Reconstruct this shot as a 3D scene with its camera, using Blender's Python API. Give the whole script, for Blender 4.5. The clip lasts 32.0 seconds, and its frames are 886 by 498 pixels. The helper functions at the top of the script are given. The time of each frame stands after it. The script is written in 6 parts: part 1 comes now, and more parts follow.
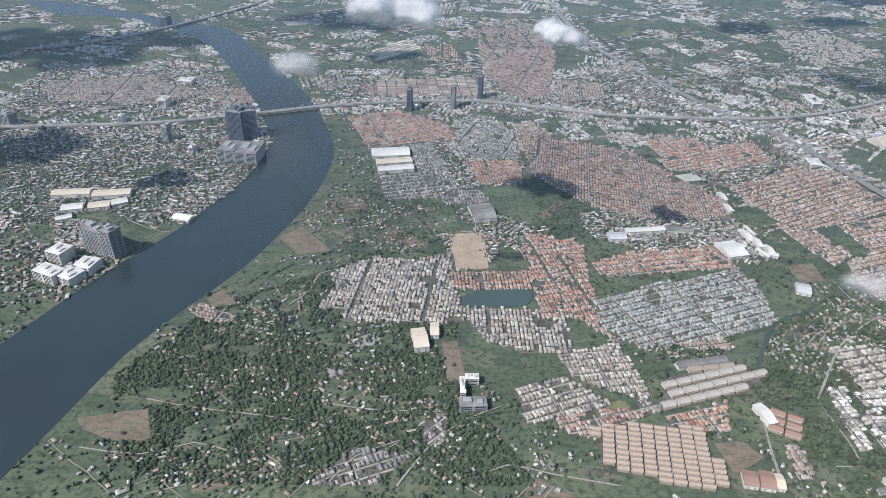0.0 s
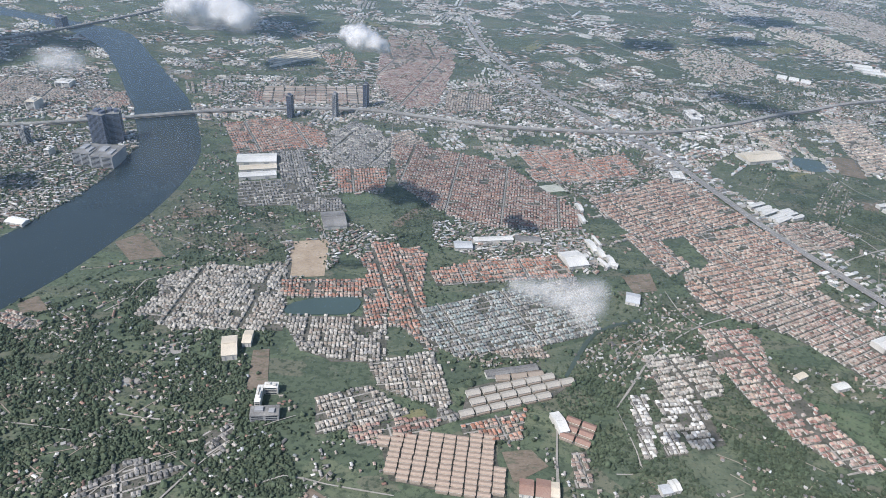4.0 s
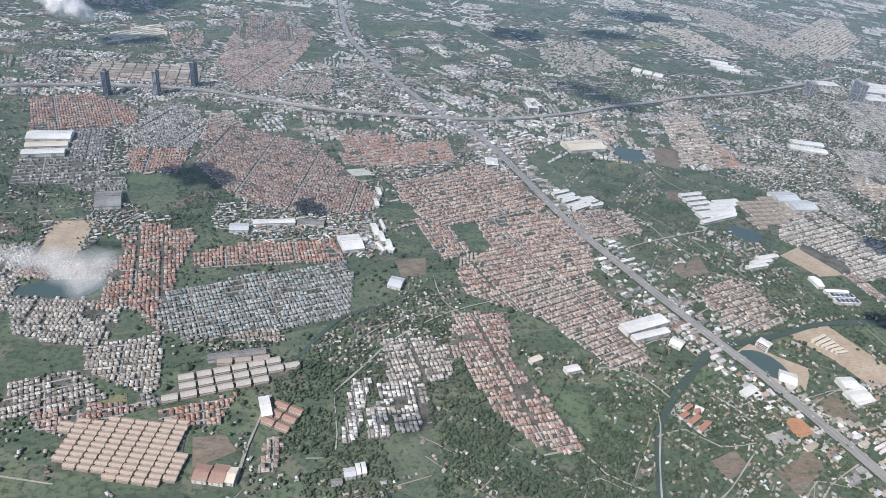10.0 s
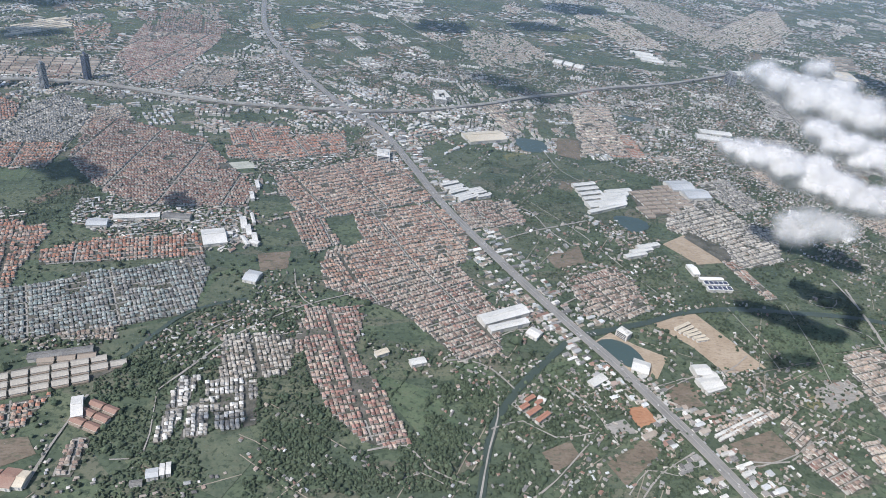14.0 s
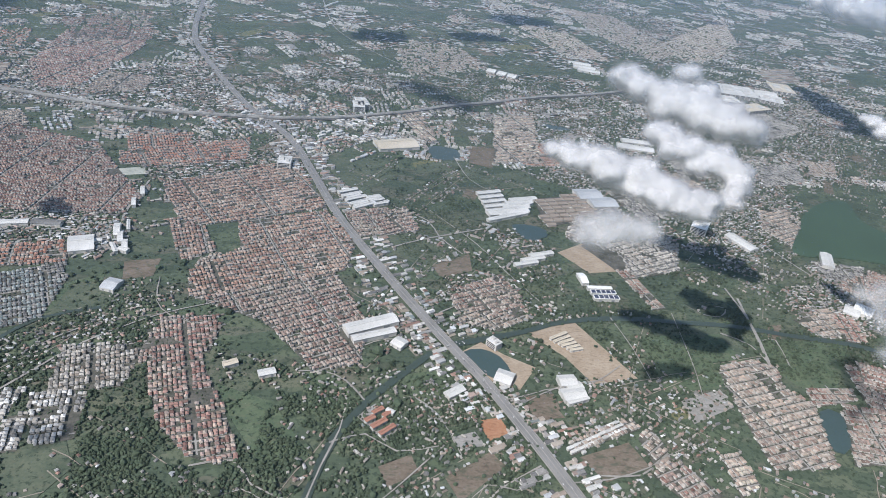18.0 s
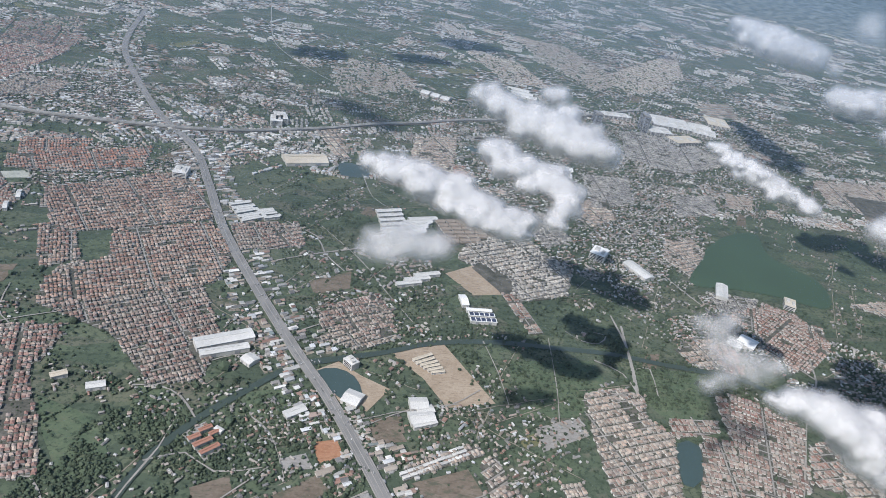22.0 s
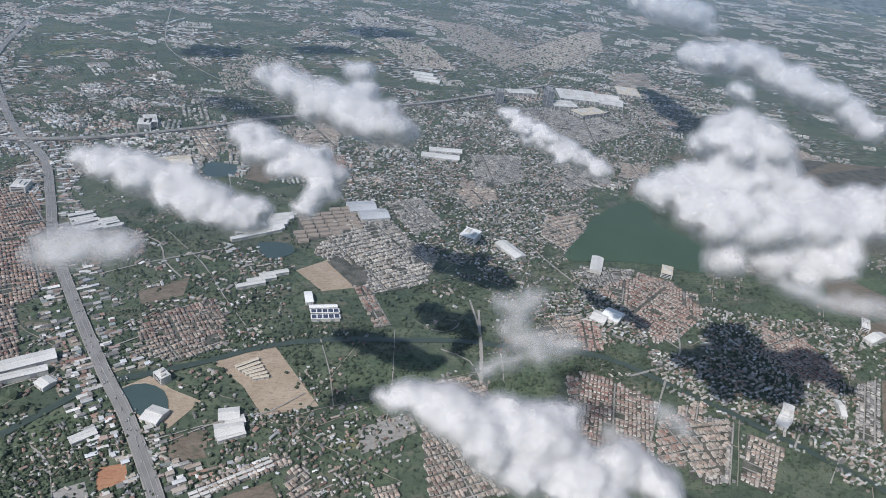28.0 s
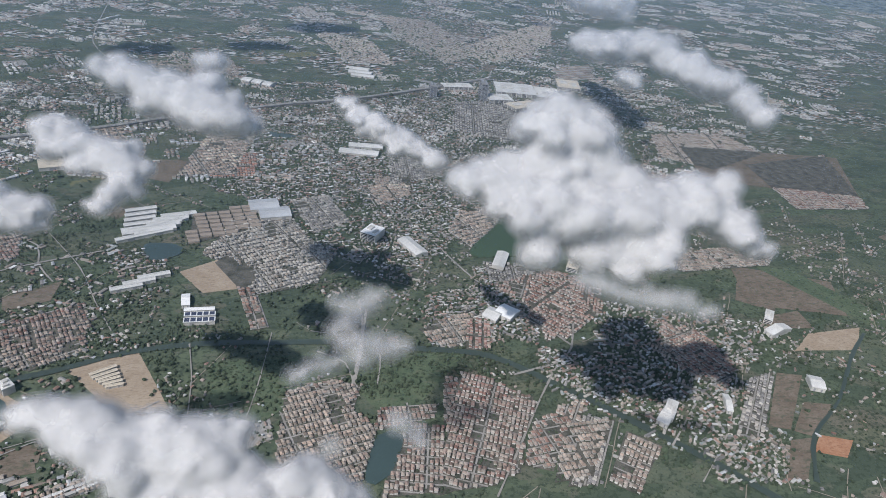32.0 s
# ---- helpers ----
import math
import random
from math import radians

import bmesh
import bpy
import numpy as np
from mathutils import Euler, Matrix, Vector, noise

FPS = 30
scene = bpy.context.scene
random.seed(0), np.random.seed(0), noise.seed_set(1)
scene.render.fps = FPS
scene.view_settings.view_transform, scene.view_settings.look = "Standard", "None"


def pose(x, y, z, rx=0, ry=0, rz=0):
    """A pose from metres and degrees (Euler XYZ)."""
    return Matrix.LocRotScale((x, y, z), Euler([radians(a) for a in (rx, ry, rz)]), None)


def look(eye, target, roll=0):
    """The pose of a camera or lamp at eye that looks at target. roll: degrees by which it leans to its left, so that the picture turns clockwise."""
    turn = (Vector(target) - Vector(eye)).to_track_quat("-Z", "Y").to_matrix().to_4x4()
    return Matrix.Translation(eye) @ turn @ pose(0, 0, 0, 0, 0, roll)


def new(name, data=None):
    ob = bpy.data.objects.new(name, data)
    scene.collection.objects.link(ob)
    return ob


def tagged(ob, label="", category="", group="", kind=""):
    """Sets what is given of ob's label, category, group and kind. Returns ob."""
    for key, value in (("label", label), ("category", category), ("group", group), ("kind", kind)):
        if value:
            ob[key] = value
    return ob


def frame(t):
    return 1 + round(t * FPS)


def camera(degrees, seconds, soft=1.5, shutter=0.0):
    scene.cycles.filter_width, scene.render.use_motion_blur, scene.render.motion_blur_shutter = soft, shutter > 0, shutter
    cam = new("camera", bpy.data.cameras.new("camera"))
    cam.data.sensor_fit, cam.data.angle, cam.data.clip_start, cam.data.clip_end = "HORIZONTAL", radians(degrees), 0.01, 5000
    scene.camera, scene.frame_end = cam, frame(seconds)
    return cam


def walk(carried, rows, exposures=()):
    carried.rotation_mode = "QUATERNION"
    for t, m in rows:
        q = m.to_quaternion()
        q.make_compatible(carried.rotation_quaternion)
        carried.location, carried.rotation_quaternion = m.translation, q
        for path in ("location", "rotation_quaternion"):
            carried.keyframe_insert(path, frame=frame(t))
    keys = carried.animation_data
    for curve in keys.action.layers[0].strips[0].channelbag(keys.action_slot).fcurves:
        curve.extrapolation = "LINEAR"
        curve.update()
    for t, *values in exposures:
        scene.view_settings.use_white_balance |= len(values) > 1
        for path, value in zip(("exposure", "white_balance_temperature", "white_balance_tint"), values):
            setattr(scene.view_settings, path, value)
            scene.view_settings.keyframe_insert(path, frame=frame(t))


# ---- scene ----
cam = camera(66.70, 32.0, soft=0.25)
PATH = [
    (0, (0.00, -0.00, 400.95), (0.000, 84.206, 347.016), 1.38),
    (0.5, (17.24, 0.51, 400.09), (18.210, 85.692, 347.720), 2.18),
    (1, (34.08, 1.19, 399.44), (36.161, 86.116, 346.677), 2.04),
    (1.5, (50.65, 2.06, 399.09), (53.257, 86.663, 345.848), 2.43),
    (2, (67.13, 2.24, 398.73), (69.817, 87.378, 346.339), 2.57),
    (2.5, (83.95, 2.32, 398.41), (86.972, 87.428, 345.997), 2.66),
    (3, (101.01, 2.87, 398.09), (107.758, 88.446, 346.794), 4.21),
    (3.5, (117.66, 2.94, 398.18), (122.773, 88.372, 346.452), 3.52),
    (5.5, (183.15, -1.40, 400.80), (190.559, 83.063, 347.784), 5.37),
    (6, (199.11, -2.00, 400.77), (206.736, 82.541, 347.902), 5.28),
    (6.5, (214.47, -1.27, 400.73), (222.631, 83.320, 348.035), 5.37),
    (7, (229.83, -0.50, 400.73), (239.245, 83.814, 347.799), 5.80),
    (7.5, (245.41, -0.33, 400.73), (254.811, 83.924, 347.690), 5.79),
    (8, (261.77, -1.06, 400.67), (271.764, 83.150, 347.672), 5.99),
    (8.5, (277.46, -1.72, 400.09), (288.541, 82.582, 347.453), 6.38),
    (9, (292.05, -1.82, 399.94), (303.246, 82.587, 347.506), 6.26),
    (9.5, (307.82, -1.81, 399.90), (319.596, 82.568, 347.548), 6.64),
    (10, (322.99, -2.03, 399.77), (336.350, 81.913, 347.086), 7.23),
    (10.5, (338.74, -2.03, 399.69), (352.730, 81.724, 346.871), 7.54),
    (11, (354.40, -2.29, 399.84), (368.806, 81.440, 347.091), 7.54),
    (11.5, (369.99, -2.98, 399.75), (384.805, 80.602, 346.894), 7.51),
    (12, (385.10, -2.89, 399.73), (400.361, 80.615, 346.866), 7.58),
    (12.5, (400.07, -2.99, 399.58), (415.417, 80.480, 346.689), 7.43),
    (13, (415.35, -3.07, 399.43), (431.498, 80.249, 346.532), 7.57),
    (13.5, (430.51, -3.98, 399.49), (446.939, 79.337, 346.678), 7.61),
    (14, (445.10, -5.04, 399.89), (461.529, 78.350, 347.197), 7.53),
    (14.5, (460.09, -5.67, 399.85), (476.948, 77.976, 347.697), 7.47),
    (16.5, (518.96, -7.14, 398.96), (536.645, 76.571, 347.186), 7.88),
    (17, (532.96, -7.12, 398.68), (551.640, 76.817, 347.627), 8.03),
    (17.5, (547.03, -7.01, 398.59), (565.352, 76.917, 347.406), 8.18),
    (18, (561.25, -7.36, 398.58), (579.637, 76.779, 347.757), 8.22),
    (18.5, (575.77, -8.26, 398.89), (594.866, 76.470, 349.329), 8.40),
    (19, (590.19, -9.42, 399.49), (609.754, 75.432, 350.326), 8.57),
    (19.5, (604.80, -10.28, 400.31), (623.217, 76.410, 353.980), 8.70),
    (20, (619.03, -10.49, 400.98), (639.725, 77.698, 358.607), 10.21),
    (20.5, (632.55, -10.84, 401.01), (653.352, 77.390, 358.793), 10.14),
    (21, (646.09, -11.80, 400.68), (667.778, 76.416, 358.884), 10.18),
    (21.5, (659.72, -12.81, 400.53), (680.445, 73.638, 354.730), 10.58),
    (22, (672.53, -13.36, 400.80), (693.693, 72.186, 353.540), 11.05),
    (22.5, (684.84, -13.84, 401.01), (706.521, 72.019, 354.553), 11.09),
    (23, (697.33, -14.49, 401.00), (719.718, 71.671, 355.454), 11.47),
    (23.5, (710.02, -15.04, 401.11), (732.054, 71.513, 356.142), 11.39),
    (24, (722.91, -15.28, 401.28), (742.733, 73.111, 358.938), 10.13),
    (24.5, (735.91, -14.47, 401.39), (755.180, 75.554, 362.356), 9.17),
    (26.5, (787.00, -8.81, 400.15), (810.238, 77.496, 355.294), 6.97),
    (27, (799.32, -7.41, 400.07), (821.965, 77.405, 352.170), 6.89),
    (27.5, (811.27, -6.46, 400.23), (834.960, 77.834, 351.923), 6.98),
    (28, (823.39, -6.55, 400.13), (847.593, 77.825, 352.228), 7.26),
    (28.5, (836.05, -7.31, 399.84), (860.368, 77.257, 352.323), 7.23),
    (29, (849.16, -8.16, 399.90), (873.742, 76.385, 352.490), 7.14),
    (29.5, (862.68, -9.11, 400.60), (887.210, 75.421, 353.144), 7.06),
    (30, (875.88, -10.40, 400.79), (900.604, 74.186, 353.521), 7.03),
    (30.5, (888.66, -11.37, 400.69), (914.137, 73.197, 353.790), 7.00),
    (31, (901.49, -12.46, 400.66), (927.476, 72.470, 354.713), 6.92),
    (31.5, (915.01, -12.47, 400.03), (941.247, 72.232, 353.800), 6.90),
    (32, (929.42, -9.99, 398.77), (955.762, 73.713, 350.809), 6.90),
]
walk(cam, [(t, look(eye, target, roll)) for t, eye, target, roll in PATH], [(0, 0.06, 6320, 13), (9, 0.1, 6320, 13.5), (14, 0.0, 6300, 13), (20, -0.13, 6230, 12.5), (27, -0.3, 6240, 13), (32, -0.45, 6240, 13)])

# ---- world, sun and exposure ----
scene.cycles.transparent_max_bounces = 40
SHADOW = Vector((0.72, 0.57, -1.0)).normalized()      # the way the sunlight goes
world = bpy.data.worlds.new("sky")
scene.world = world
world.use_nodes = True
wt = world.node_tree
sky = wt.nodes.new("ShaderNodeTexSky")
sky.sky_type = "NISHITA"
sky.sun_disc = False
sky.sun_elevation = math.asin(-SHADOW.z)
sky.sun_rotation = math.atan2(-SHADOW.x, -SHADOW.y)
sky.air_density, sky.dust_density, sky.ozone_density = 1.2, 0.9, 1.5
wt.links.new(sky.outputs[0], wt.nodes["Background"].inputs[0])
wt.nodes["Background"].inputs[1].default_value = 0.092
sun = new("sun", bpy.data.lights.new("sun", "SUN"))
sun.data.energy, sun.data.angle, sun.data.color = 4.9, radians(0.6), (1.0, 0.95, 0.88)
sun.matrix_world = Matrix.Translation((0, 0, 900)) @ SHADOW.to_track_quat("-Z", "Y").to_matrix().to_4x4()

# ---- materials ----
MATS = {}


def material(name, a, b=None, rough=0.85, scale=0.08, fine=1.5, island=0.0, bump=0.15, metal=0.0, mix=0.5, faded=0.0):
    """A surface that goes from colour a to b by coarse and fine noise, each loose piece a little lighter or darker by island."""
    if name in MATS:
        return MATS[name]
    m = MATS[name] = bpy.data.materials.new(name)
    m.use_nodes = True
    t = m.node_tree
    n, link = t.nodes, t.links.new
    shader = n["Principled BSDF"]
    shader.inputs["Roughness"].default_value, shader.inputs["Metallic"].default_value = rough, metal
    shader.inputs["Specular IOR Level"].default_value = 0.3
    place = n.new("ShaderNodeTexCoord")
    coarse, grain = n.new("ShaderNodeTexNoise"), n.new("ShaderNodeTexNoise")
    coarse.inputs["Scale"].default_value, grain.inputs["Scale"].default_value = scale, fine
    coarse.inputs["Detail"].default_value, grain.inputs["Detail"].default_value = 6, 3
    for tex in (coarse, grain):
        link(place.outputs["Object"], tex.inputs["Vector"])
    both = n.new("ShaderNodeMix")
    both.inputs[0].default_value = 0.35
    link(coarse.outputs[0], both.inputs[2])
    link(grain.outputs[0], both.inputs[3])
    ramp = n.new("ShaderNodeValToRGB")
    ramp.color_ramp.elements[0].position, ramp.color_ramp.elements[1].position = mix - 0.14, mix + 0.14
    ramp.color_ramp.elements[0].color = (*a, 1)
    ramp.color_ramp.elements[1].color = (*(b or a), 1)
    link(both.outputs[0], ramp.inputs[0])
    last = ramp.outputs[0]
    if island:
        geo, span, shift = n.new("ShaderNodeNewGeometry"), n.new("ShaderNodeMapRange"), n.new("ShaderNodeHueSaturation")
        link(geo.outputs["Random Per Island"], span.inputs[0])
        span.inputs[3].default_value, span.inputs[4].default_value = 1 - island, 1 + island
        link(span.outputs[0], shift.inputs["Value"])
        link(last, shift.inputs["Color"])
        last = shift.outputs[0]
        if faded:
            many, rest, some, pale = n.new("ShaderNodeMath"), n.new("ShaderNodeMath"), n.new("ShaderNodeMapRange"), n.new("ShaderNodeMix")
            many.operation, rest.operation = "MULTIPLY", "FRACT"
            many.inputs[1].default_value = 7.31
            link(geo.outputs["Random Per Island"], many.inputs[0])
            link(many.outputs[0], rest.inputs[0])
            link(rest.outputs[0], some.inputs[0])
            some.inputs[1].default_value, some.inputs[4].default_value = 0.6, faded
            pale.data_type = "RGBA"
            pale.inputs[7].default_value = (0.50, 0.47, 0.43, 1)
            link(some.outputs[0], pale.inputs[0])
            link(last, pale.inputs[6])
            last = pale.outputs[2]
    link(last, shader.inputs["Base Color"])
    if bump:
        relief = n.new("ShaderNodeBump")
        relief.inputs["Strength"].default_value, relief.inputs["Distance"].default_value = bump, 0.3
        link(grain.outputs[0], relief.inputs["Height"])
        link(relief.outputs[0], shader.inputs["Normal"])
    return m


ROOFS = {
    "orange": ((0.339, 0.167, 0.119), (0.409, 0.235, 0.17)),
    "maroon": ((0.2, 0.12, 0.102), (0.285, 0.178, 0.145)),
    "terracotta": ((0.30, 0.19, 0.145), (0.39, 0.275, 0.215)),
    "brown": ((0.235, 0.17, 0.14), (0.335, 0.26, 0.22)),
    "pink": ((0.289, 0.167, 0.141), (0.359, 0.239, 0.201)),
    "rust": ((0.264, 0.154, 0.121), (0.34, 0.246, 0.201)),
    "tan": ((0.264, 0.218, 0.18), (0.365, 0.32, 0.269)),
    "peach": ((0.35, 0.267, 0.212), (0.46, 0.377, 0.313)),
    "grey": ((0.12, 0.12, 0.12), (0.313, 0.308, 0.294)),
    "blue": ((0.19, 0.225, 0.222), (0.33, 0.37, 0.358)),
    "white": ((0.50, 0.50, 0.475), (0.74, 0.73, 0.70)),
    "pale": ((0.32, 0.30, 0.265), (0.52, 0.49, 0.44)),
    "silver": ((0.38, 0.395, 0.41), (0.58, 0.60, 0.61)),
    "cream": ((0.52, 0.46, 0.36), (0.66, 0.6, 0.5)),
    "bright": ((0.8, 0.8, 0.78), (0.86, 0.86, 0.84)),
    "solar": ((0.04, 0.05, 0.09), (0.07, 0.09, 0.14)),
    "navy": ((0.06, 0.08, 0.13), (0.12, 0.15, 0.21)),
}


def roof(color):
    a, b = ROOFS[color]
    return material("roof_" + color, a, b, 0.75, 0.05, 0.9, island=0.38, faded=0.5)


WALL = material("wall_render", (0.46, 0.45, 0.42), (0.70, 0.68, 0.64), 0.9, 0.05, 1.0, island=0.2)
DULL = material("weathered_wall", (0.22, 0.21, 0.19), (0.42, 0.40, 0.37), 0.9, 0.05, 1.0, island=0.3)
TOWER = material("tower_wall", (0.30, 0.31, 0.33), (0.42, 0.43, 0.44), 0.8, 0.08, 1.0)
TOWER_DARK = material("tower_wall_dark", (0.09, 0.11, 0.16), (0.15, 0.17, 0.23), 0.5, 0.08, 1.0)
GLASS = material("window_glass", (0.03, 0.04, 0.05), (0.06, 0.07, 0.09), 0.15, 0.3, 2.0, bump=0)
CONCRETE = material("concrete", (0.30, 0.29, 0.27), (0.46, 0.45, 0.42), 0.9, 0.03, 0.6)
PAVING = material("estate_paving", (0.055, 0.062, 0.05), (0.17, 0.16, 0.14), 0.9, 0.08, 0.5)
STREET = material("estate_street", (0.26, 0.25, 0.23), (0.40, 0.385, 0.36), 0.9, 0.06, 0.6)
ASPHALT = material("asphalt", (0.21, 0.21, 0.205), (0.31, 0.305, 0.295), 0.9, 0.05, 1.0)
VERGE = material("road_shoulder", (0.26, 0.25, 0.225), (0.39, 0.37, 0.34), 0.9, 0.04, 0.5)
YARD = material("dusty_yard", (0.20, 0.18, 0.15), (0.36, 0.32, 0.26), 0.95, 0.06, 0.5)
TREE = material("foliage", (0.048, 0.072, 0.046), (0.088, 0.114, 0.072), 0.8, 0.05, 1.2, island=0.35)
SOILS = {"sand": ((0.35, 0.275, 0.20), (0.46, 0.38, 0.29)), "soil": ((0.16, 0.13, 0.10), (0.24, 0.20, 0.16)), "orangesoil": ((0.38, 0.19, 0.11), (0.46, 0.27, 0.17)),
         "lawn": ((0.078, 0.116, 0.072), (0.135, 0.172, 0.105)), "meadow": ((0.078, 0.106, 0.074), (0.145, 0.165, 0.115)), "olive": ((0.15, 0.16, 0.08), (0.22, 0.21, 0.12)),
         "pale": ((0.40, 0.42, 0.36), (0.55, 0.55, 0.48)), "grey": ((0.28, 0.27, 0.25), (0.38, 0.37, 0.35))}


def mottle(m, col, scale, lo, hi, stretch=(1, 1), turn=0.0, most=1.0):
    """Lays blotches of another colour over a surface: scrub on grass, bare earth in a field."""
    n, link = m.node_tree.nodes, m.node_tree.links.new
    shader = n["Principled BSDF"]
    under = shader.inputs["Base Color"].links[0].from_socket
    place, lay, tex, span, mix = (n.new("ShaderNode" + k) for k in ("TexCoord", "Mapping", "TexNoise", "MapRange", "Mix"))
    lay.inputs["Rotation"].default_value, lay.inputs["Scale"].default_value = (0, 0, turn), (*stretch, 1)
    tex.inputs["Scale"].default_value, tex.inputs["Detail"].default_value, tex.inputs["Roughness"].default_value = scale, 5, 0.62
    link(place.outputs["Object"], lay.inputs["Vector"])
    link(lay.outputs[0], tex.inputs["Vector"])
    link(tex.outputs[0], span.inputs[0])
    span.inputs[1].default_value, span.inputs[2].default_value, span.inputs[4].default_value = lo, hi, most
    mix.data_type = "RGBA"
    mix.inputs[7].default_value = (*col, 1)
    link(span.outputs[0], mix.inputs[0])
    link(under, mix.inputs[6])
    link(mix.outputs[2], shader.inputs["Base Color"])
    return m


def plots(m, scale, turn, share, picks):
    """Cuts a surface into plots of land, each of one of the colours picked, laid over it by that share."""
    n, link = m.node_tree.nodes, m.node_tree.links.new
    shader = n["Principled BSDF"]
    under = shader.inputs["Base Color"].links[0].from_socket
    place, lay, cells, apart, pick, mix = (n.new("ShaderNode" + k) for k in ("TexCoord", "Mapping", "TexVoronoi", "SeparateColor", "ValToRGB", "Mix"))
    lay.inputs["Rotation"].default_value, lay.inputs["Scale"].default_value = (0, 0, turn), (*scale, 1)
    cells.inputs["Scale"].default_value, cells.voronoi_dimensions, cells.distance = 1.0, "2D", "CHEBYCHEV"
    link(place.outputs["Object"], lay.inputs["Vector"])
    link(lay.outputs[0], cells.inputs["Vector"])
    link(cells.outputs["Color"], apart.inputs[0])
    link(apart.outputs[0], pick.inputs[0])
    pick.color_ramp.interpolation = "CONSTANT"
    e = pick.color_ramp.elements
    e[0].color, e[1].position, e[1].color = (*picks[0][1], 1), picks[1][0], (*picks[1][1], 1)
    for at, col in picks[2:]:
        e.new(at).color = (*col, 1)
    mix.data_type = "RGBA"
    mix.inputs[0].default_value = share
    link(under, mix.inputs[6])
    link(pick.outputs[0], mix.inputs[7])
    link(mix.outputs[2], shader.inputs["Base Color"])
    return m


SCRUB = (0.046, 0.068, 0.047)


def ground_material():
    """Green plain: large and small plots of several greens and browns, dark scrub and worn pale earth, with fine grain."""
    m = material("plain", (0.070, 0.098, 0.067), (0.144, 0.170, 0.118), 0.95, 0.012, 0.22, bump=0.3)
    plots(m, (0.006, 0.018), 0.5, 0.5, ((0, (0.090, 0.118, 0.079)), (0.45, (0.114, 0.150, 0.094)), (0.65, (0.072, 0.096, 0.072)), (0.8, (0.180, 0.162, 0.126)), (0.92, (0.144, 0.174, 0.108))))
    plots(m, (0.028, 0.06), 0.38, 0.45, ((0, (0.084, 0.114, 0.077)), (0.3, (0.120, 0.156, 0.096)), (0.55, (0.062, 0.089, 0.062)), (0.74, (0.168, 0.186, 0.120)), (0.88, (0.19, 0.17, 0.135))))
    mottle(m, (0.21, 0.19, 0.15), 0.06, 0.58, 0.72, most=0.6)
    mottle(m, SCRUB, 0.22, 0.49, 0.60, most=0.85)
    mottle(m, SCRUB, 0.045, 0.52, 0.66, (1, 2.2), 0.96, 0.7)
    return sprawl(m)


def sprawl(m):
    """Far off, where no house can be told from the next, the built-up quarters are a texture of roofs, yards and gardens, thinning out into open land."""
    n, link = m.node_tree.nodes, m.node_tree.links.new
    shader = n["Principled BSDF"]
    under = shader.inputs["Base Color"].links[0].from_socket
    roofs = ((0, SCRUB), (0.50, (0.17, 0.16, 0.15)), (0.60, (0.27, 0.22, 0.18)), (0.71, (0.46, 0.45, 0.43)), (0.82, (0.27, 0.17, 0.125)), (0.91, (0.62, 0.62, 0.60)))
    over = plots(m, (0.11, 0.19), 0.35, 1.0, roofs).node_tree.nodes["Principled BSDF"].inputs["Base Color"].links[0].from_socket
    place, split, far, town, span, mul, mix = (n.new("ShaderNode" + k) for k in ("TexCoord", "SeparateXYZ", "MapRange", "TexNoise", "MapRange", "Math", "Mix"))
    link(place.outputs["Object"], split.inputs[0])
    link(split.outputs[1], far.inputs[0])
    far.inputs[1].default_value, far.inputs[2].default_value = 1000, 1350
    town.inputs["Scale"].default_value, town.inputs["Detail"].default_value, town.inputs["Roughness"].default_value = 0.006, 7, 0.68
    link(place.outputs["Object"], town.inputs["Vector"])
    link(town.outputs[0], span.inputs[0])
    span.inputs[1].default_value, span.inputs[2].default_value = 0.50, 0.54
    mul.operation = "MULTIPLY"
    link(far.outputs[0], mul.inputs[0])
    link(span.outputs[0], mul.inputs[1])
    mix.data_type = "RGBA"
    link(mul.outputs[0], mix.inputs[0])
    link(under, mix.inputs[6])
    link(over, mix.inputs[7])
    link(mix.outputs[2], shader.inputs["Base Color"])
    return m


def water_material(name, deep, rough):
    m = material(name, deep, tuple(c * 1.25 for c in deep), rough, 0.01, 0.5, bump=0.05)
    m.node_tree.nodes["Principled BSDF"].inputs["Specular IOR Level"].default_value = 0.5
    return m


RIVER = water_material("river_water", (0.026, 0.040, 0.046), 0.22)
WATERS = {"pond": water_material("pond_water", (0.055, 0.085, 0.082), 0.3), "lake": water_material("lake_water", (0.052, 0.088, 0.05), 0.6), "canal": water_material("canal_water", (0.055, 0.075, 0.062), 0.4)}

# ---- mesh helpers ----
rng = np.random.default_rng(7)


def mesh(name, verts, faces, mats, picks=None, smooth=False):
    """A mesh from vertices and faces (arrays of one length each, or a list of such arrays)."""
    me = bpy.data.meshes.new(name)
    groups = faces if isinstance(faces, list) else [faces]
    groups = [np.asarray(f, int) for f in groups if len(f)]
    verts = np.asarray(verts, float)
    me.vertices.add(len(verts))
    me.vertices.foreach_set("co", verts.ravel())
    flat = np.concatenate([f.ravel() for f in groups])
    sizes = np.concatenate([np.full(len(f), f.shape[1]) for f in groups])
    me.loops.add(len(flat))
    me.loops.foreach_set("vertex_index", flat)
    me.polygons.add(len(sizes))
    me.polygons.foreach_set("loop_start", np.r_[0, np.cumsum(sizes)[:-1]])
    me.polygons.foreach_set("loop_total", sizes)
    for m in mats:
        me.materials.append(m)
    if picks is not None:
        me.polygons.foreach_set("material_index", np.asarray(picks, int))
    me.polygons.foreach_set("use_smooth", np.full(len(sizes), smooth))
    me.update(calc_edges=True)
    return me


